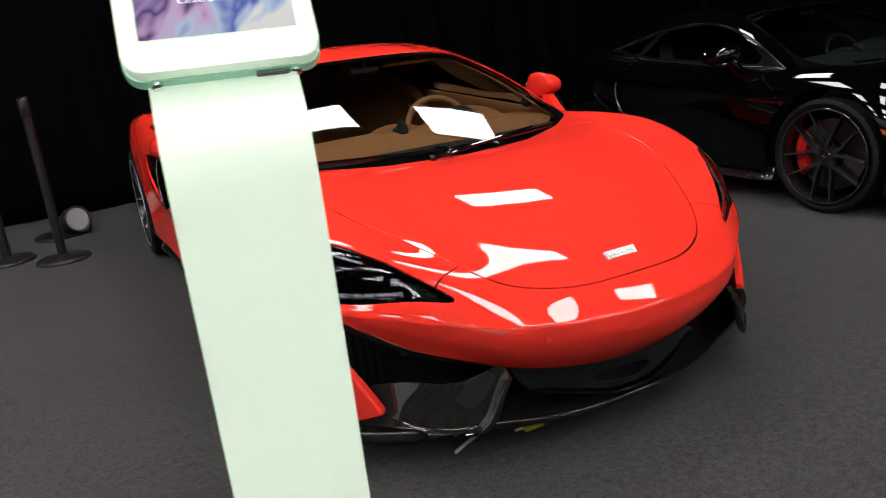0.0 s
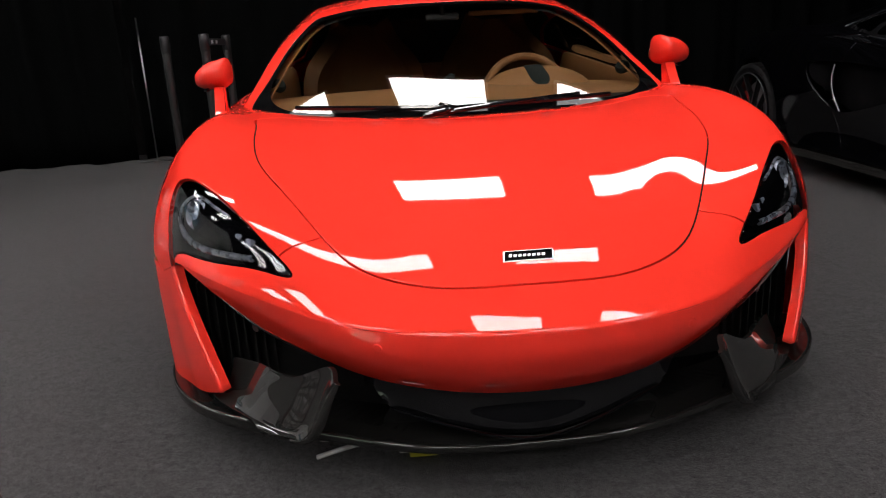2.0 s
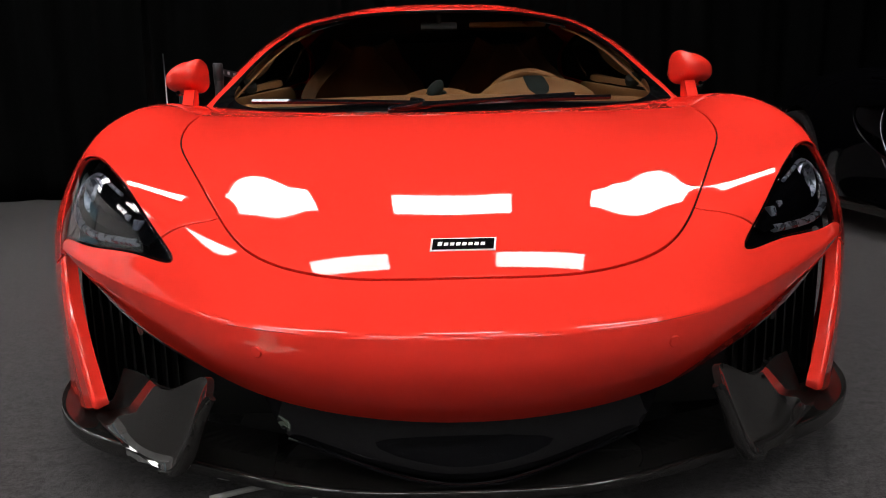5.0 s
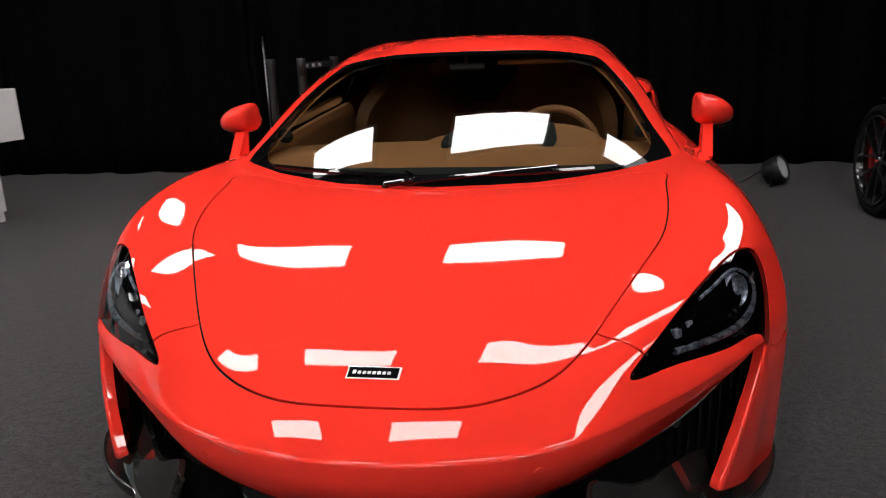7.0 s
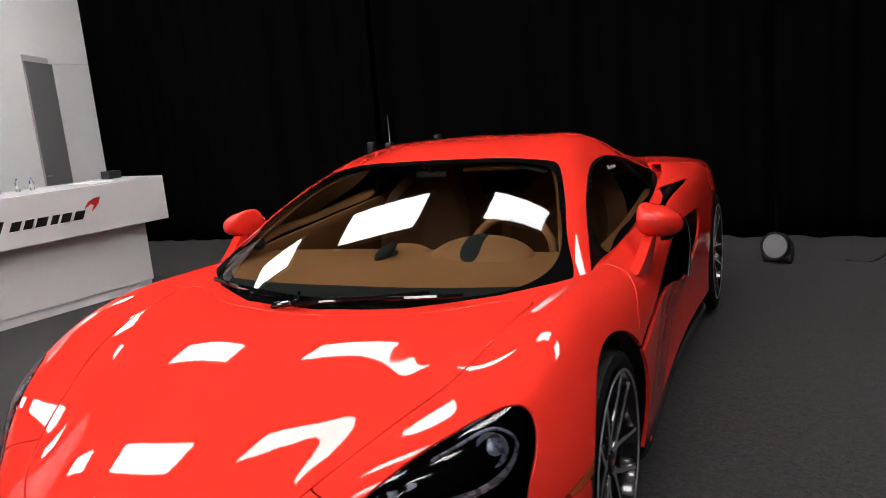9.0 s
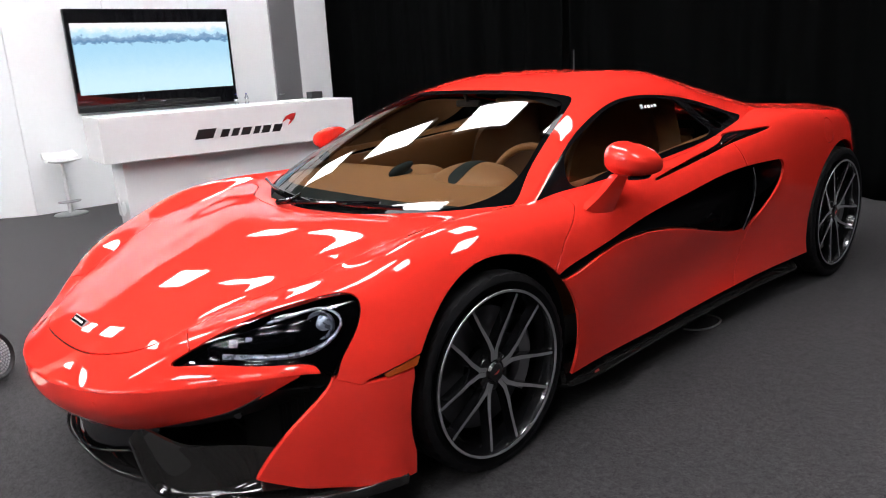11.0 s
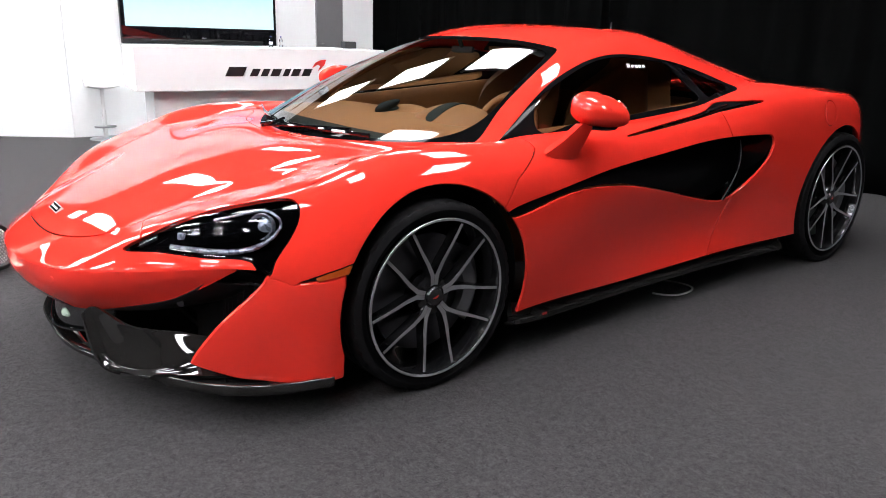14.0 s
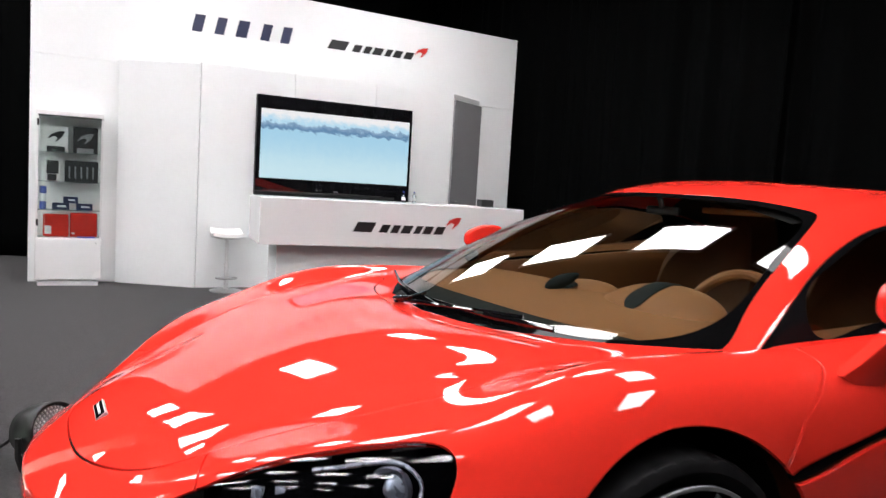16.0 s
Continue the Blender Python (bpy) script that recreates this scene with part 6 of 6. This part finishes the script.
part("base_disc", lathe([(.0001, 0), (.20, 0), (.205, .004), (.19, .012), (.04, .02), (.0001, .02)], 40), STEEL, stool, "round brushed steel base", True)
bm = sweep([(.13 * math.cos(a), -.02 - .10 * math.sin(a), .14) for a in [math.pi * k / 12 for k in range(13)]], .010, 8)
rod(bm, (-.13, -.02, .14), (.13, -.02, .14), .010)
part("foot_rest", bm, STEEL, stool, "steel foot rest", True)

# display cabinet with goods
CAB = BACK @ Matrix.Translation((-5.115, -.30, 0)) @ Matrix.Diagonal((.83, .83, .845, 1))
cab_t = thing("display_cabinet", "white display cabinet with glass shelves of merchandise", "cabinet", CAB)
part("plinth", boxes((.03, .03, 0), (.64, .33, .06)), WALL_WHITE, cab_t)
part("cupboard", boxes((0, .012, .062), (.67, .345, .53), .003), COUNTER_WHITE, cab_t)
door_p = part("cupboard_door", boxes((.012, -.006, .075), (.658, .011, .52), .002), COUNTER_WHITE, cab_t)
part("lock", rod(bmesh.new(), (.61, -.009, .48), (.61, -.006, .48), .009), STEEL, door_p, smooth=True)
for x in (.006, .646):
    for y in (.01, .32):
        part("post", boxes((x, y, .531), (x + .018, y + .018, 1.86), .002), COUNTER_WHITE, cab_t)
part("top_panel", boxes((0, .005, 1.861), (.67, .345, 1.90), .003), COUNTER_WHITE, cab_t)
part("back_sheet", boxes((.025, .338, .532), (.645, .344, 1.86)), STOOL_WHITE, cab_t)
for z in (.83, 1.14, 1.46):
    part("glass_shelf", boxes((.02, .03, z), (.65, .335, z + .008)), SHELF_GLASS, cab_t, "clear glass shelf").visible_shadow = False
pane_o = part("glass_door", boxes((.026, .008, .535), (.644, .013, 1.858)), SHELF_GLASS, cab_t, "clear glass cabinet door")
pane_o.visible_shadow = False
for z in (.66, 1.74):
    part("hinge", boxes((.01, -.004, z), (.032, .008, z + .07), .002), BLACK_CARD, cab_t)


def goods(name, label, category, x, y, z, parts, group="goods in the display cabinet"):
    t = thing(name, label, category, CAB @ Matrix.Translation((x, y, z)), group)
    for nm, lo, hi, mat in parts:
        part(nm, boxes(lo, hi, .003), mat, t)
    return t


t = goods("gift_box", "white gift box with a black swoosh", "box", .07, .12, 1.4685, [("carton", (0, 0, 0), (.24, .12, .28), WHITE_CARD), ("foot_card", (.03, -.025, 0), (.21, -.004, .06), BLACK_CARD)])
part("swoosh", upright(swoosh(.03, .10, .18), -.003, 0), BLACK_SIGN, t)
t = goods("gift_box", "black gift box with a silver swoosh", "box", .36, .12, 1.4685, [("carton", (0, 0, 0), (.25, .12, .29), BLACK_CARD), ("foot_card", (.04, -.025, 0), (.21, -.004, .055), GREY_CARD)])
part("swoosh", upright(swoosh(.04, .10, .17), -.003, 0), GREY_CARD, t)
t = goods("wallet_box", "open white box with a black leather wallet", "box", .08, .12, 1.1485, [("carton", (0, 0, 0), (.16, .06, .23), WHITE_CARD), ("wallet", (.02, -.012, .08), (.14, -.001, .225), BLACK_CARD), ("flap", (.03, -.018, .005), (.12, -.002, .075), BLACK_CARD)])
t = goods("pen_display", "dark display box with five pens", "display box", .28, .12, 1.1485, [("carton", (0, 0, 0), (.34, .08, .235), BLACK_CARD)] + [("pen", (.04 + .06 * k, -.014, .04), (.056 + .06 * k, -.002, .17), GREY_CARD) for k in range(5)])
for k, (x, z) in enumerate(((.02, .0), (.02, .085), (.02, .17))):
    t = thing("drinks_can", "small blue and white tin", "can", CAB @ Matrix.Translation((.07, .10, .8385 + z)), "goods in the display cabinet")
    part("tin", lathe([(.0001, 0), (.030, 0), (.033, .006), (.033, .076), (.028, .083), (.0001, .083)], 18), (BLUE_CAP, WHITE_CARD, BLUE_CAP)[k], t, smooth=True)
for x, z, w in ((.16, 0, .17), (.40, 0, .17), (.27, .072, .15)):
    t = goods("key_box", "small dark blue keepsake box", "box", x, .12, .8385 + z, [("carton", (0, 0, 0), (w, .09, .07), NAVY_SIGN), ("name_bar", (.05, -.002, .025), (w - .03, -.0005, .045), WHITE_CARD)])
for x, w in ((.07, .26), (.34, .28)):
    t = thing("folded_shirt", "bright red folded shirt standing up", "shirt", CAB @ Matrix.Translation((x, .12, .535)), "goods in the display cabinet")
    part("cloth", boxes((0, 0, 0), (w, .05, .25 if x < .2 else .27), .018, segs=3), RED_CLOTH, t, smooth=True)
    part("collar", boxes((w * .3, -.006, .215), (w * .7, .0, .24), .002), RED_CLOTH, t)
    part("tag", boxes((.02, -.005, .03), (.085, -.0005, .12) if x < .2 else (.05, -.0005, .05)), WHITE_CARD, t)
tagged(part("folded_cloth", boxes((.42, .03, .5315), (.60, .10, .545), .004, CAB), BLUE_CAP), "flat blue folded cloth in the cabinet", "cloth")

# ---- kiosk with a tablet ----
KIOSK = Matrix(((.981, .19, 0, -1.153), (-.19, .981, 0, -0.598), (0, 0, 1, -0.168), (0, 0, 0, 1))) @ Matrix.Scale(1.22, 4)
kiosk = thing("tablet_kiosk", "slim pale green-white acrylic kiosk with a tablet, glow added", "kiosk", KIOSK)
prof = [(0, .149), (0, .99), (.004, 1.025), (.016, 1.06), (.04, 1.09), (.09, 1.13), (.11, 1.115), (.06, 1.07), (.045, 1.03), (.042, .99), (.042, .149)]
bm = bmesh.new()
rows = [[bm.verts.new((x, y, z)) for y, z in prof] for x in (-.066, -.063, .069, .072)]
for a, b in zip(rows, rows[1:]):
    for k in range(len(prof)):
        bm.faces.new((a[k], b[k], b[(k + 1) % len(prof)], a[(k + 1) % len(prof)]))
bm.faces.new(rows[0][::-1])
bm.faces.new(rows[-1])
bmesh.ops.recalc_face_normals(bm, faces=bm.faces)
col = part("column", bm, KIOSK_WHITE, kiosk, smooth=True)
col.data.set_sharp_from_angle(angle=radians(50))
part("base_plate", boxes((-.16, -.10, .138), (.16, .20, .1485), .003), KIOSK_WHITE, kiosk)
TILT = Matrix.Translation((.006, .032, 1.098)) @ pose(0, 0, 0, 58, 0, 0) @ Matrix.Scale(1.06, 4)


def rounded(w, h, r, n=6):
    out = []
    for cx, cy, a0 in ((w / 2 - r, h - r, 0), (-w / 2 + r, h - r, 90), (-w / 2 + r, r, 180), (w / 2 - r, r, 270)):
        out += [(cx + r * math.cos(radians(a0 + 90 * k / n)), cy + r * math.sin(radians(a0 + 90 * k / n))) for k in range(n + 1)]
    return out


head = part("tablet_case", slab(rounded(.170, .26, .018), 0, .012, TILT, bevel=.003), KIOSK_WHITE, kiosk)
part("case_back", slab(rounded(.172, .262, .018), -.013, -.001, TILT @ Matrix.Translation((0, -.001, 0))), KIOSK_EDGE, kiosk, "pale green acrylic case edge with added glow")
part("tablet_screen", slab([(-.068, .031), (.068, .031), (.066, .225), (-.066, .225)], .0125, .0135, TILT), PURPLE_INK, head, "lit tablet screen with violet curves")
words = bpy.data.curves.new("screen_words", "FONT")
words.body, words.size, words.extrude = "Camera Roll", .0095, .0002
holder = new("screen_words", words)
text_mesh = bpy.data.meshes.new_from_object(holder.evaluated_get(bpy.context.evaluated_depsgraph_get()))
bpy.data.objects.remove(holder)
text_mesh.transform(TILT @ Matrix.Translation((-.031, .064, .0139)))
put("screen_words", text_mesh, SCREEN_INK, head, "small white words on the screen")
for x in (-.060, .060):
    part("lock_screw", rod(bmesh.new(), TILT @ Vector((x, -.002, -.006)), TILT @ Vector((x, -.006, -.006)), .006, n=16), CHROME, head, smooth=True)
for k in range(3):
    part("vent_slot", boxes((.025, -.0035, -.0035 - .003 * k), (.055, -.0015, -.0028 - .003 * k), 0, TILT), GREY_CARD, head)

# ---- belt posts, floor lamps, cables ----
post = thing("belt_post", "black retractable belt barrier post with round base", "barrier post", Matrix.Translation((-1.83, 4.42, 0)), "belt posts by the drape")
part("base", lathe([(.0001, 0), (.175, 0), (.178, .008), (.165, .022), (.06, .034), (.034, .05), (.0001, .05)], 40), PLASTIC_BLACK, post, smooth=True)
part("tube", lathe([(.030, .045), (.030, .98)], 24), PLASTIC_BLACK, post, smooth=True)
part("belt_head", lathe([(.0001, 1.10), (.030, 1.10), (.034, 1.09), (.034, .985), (.030, .98), (.0001, .98)], 24), SATIN_BLACK, post, smooth=True)
copy_thing(post, Matrix.Translation((-1.48, 4.12, 0)))
copy_thing(post, Matrix.Translation((-1.50, 5.02, 0)))
a, b = Vector((-1.481, 4.155, 1.045)), Vector((-1.499, 4.985, 1.045))
belt = thing("barrier_belt", "black barrier belt with small white marks", "belt", Matrix.Translation(a))
d = b - a
rot = d.to_track_quat("X", "Z").to_matrix().to_4x4()
part("webbing", boxes((0, -.001, -.024), (d.length, .001, .024), m=rot), SATIN_BLACK, belt)
for k in range(3):
    for q in range(4):
        x = .05 + .17 * k + .02 * q
        part("white_bar", boxes((x, -.0025, -.012), (x + .012, .0025, .012), m=rot), WHITE_MARK, belt)


def floor_lamp(x, y, aim, name_label="black round spotlight with a dotted lens, on the floor"):
    t = thing("floor_spotlight", name_label, "spotlight", Matrix.Translation((x, y, 0)), "floor spotlights")
    ax = Vector(aim).normalized()
    m = Matrix.Translation((0, 0, .128)) @ ax.to_track_quat("Z", "Y").to_matrix().to_4x4()
    part("can", lathe([(.0001, -.10), (.06, -.10), (.085, -.085), (.098, -.03), (.102, .02), (.104, .055), (.098, .058), (.094, .045), (.0001, .044)], 36, m), PLASTIC_BLACK, t, smooth=True)
    bm = bmesh.new()
    rings = [(0, 1)] + [(k * .0135, 6 * k) for k in range(1, 7)]
    for r, n in rings:
        for i in range(n):
            a = 2 * math.pi * i / n
            bmesh.ops.create_icosphere(bm, subdivisions=1, radius=.0058, matrix=m @ Matrix.Translation((r * math.cos(a), r * math.sin(a), .045)))
    tagged(part("lens_dots", bm, LED_WHITE, t, "cluster of small clear lenses", True), kind="stuff")
    part("lens_plate", lathe([(.0001, .0455), (.088, .0455)], 36, m), GREY_CARD, t)
    side = ax.cross(Vector((0, 0, 1))).normalized()
    c = Vector((0, 0, .128))
    bm = sweep([c + side * .112, c + side * .112 - Vector((0, 0, .07)) , c + side * .10 - Vector((0, 0, .119)), c - side * .10 - Vector((0, 0, .119)), c - side * .112 - Vector((0, 0, .07)), c - side * .112], .008, 6, flat=1.6)
    part("bracket", bm, PLASTIC_BLACK, t)
    back = Vector((-ax.x, -ax.y, 0)).normalized()
    bm = sweep(curve_pts([c + back * .09, c + back * .16 - Vector((0, 0, .05)), c + back * .26 - Vector((0, 0, .119)), c + back * .42 + side * .06 - Vector((0, 0, .120))], 6), .0065, 8)
    part("lead", bm, PLASTIC_BLACK, t, smooth=True)


floor_lamp(-1.17, .01, (.75, .62, .22))
floor_lamp(1.25, 4.93, (-.35, -.9, .20))
floor_lamp(2.08, 4.84, (.72, -.5, .42))
floor_lamp(-1.36, 4.90, (.45, -.85, .22))
cable = part("cable", sweep(curve_pts([(.62, 2.60, .006), (.70, 2.66, .008), (.775, 2.685, .006), (.838, 2.62, .012), (.836, 2.545, .006), (.80, 2.47, .006), (.75, 2.44, .006)], 6), .0045, 8), CABLE_WHITE, smooth=True)
tagged(cable, "thin white cable loop on the carpet beside the car", "cable")
cable = part("cable", sweep(curve_pts([(-.505, .285, .007), (-.44, .315, .007), (-.36, .345, .008), (-.24, .42, .007), (-.05, .60, .007), (.05, .95, .007)], 6), .006, 8), CABLE_WHITE, smooth=True)
tagged(cable, "white cable on the carpet under the car's nose", "cable")
tag = part("cable_tag", boxes((-.275, .252, .001), (-.205, .284, .017), .004), YELLOW_TAG)
part("tab", boxes((-.300, .272, .004), (-.272, .282, .010), .002), CABLE_WHITE, tag)
tagged(tag, "small yellow plastic tag on the carpet", "tag")
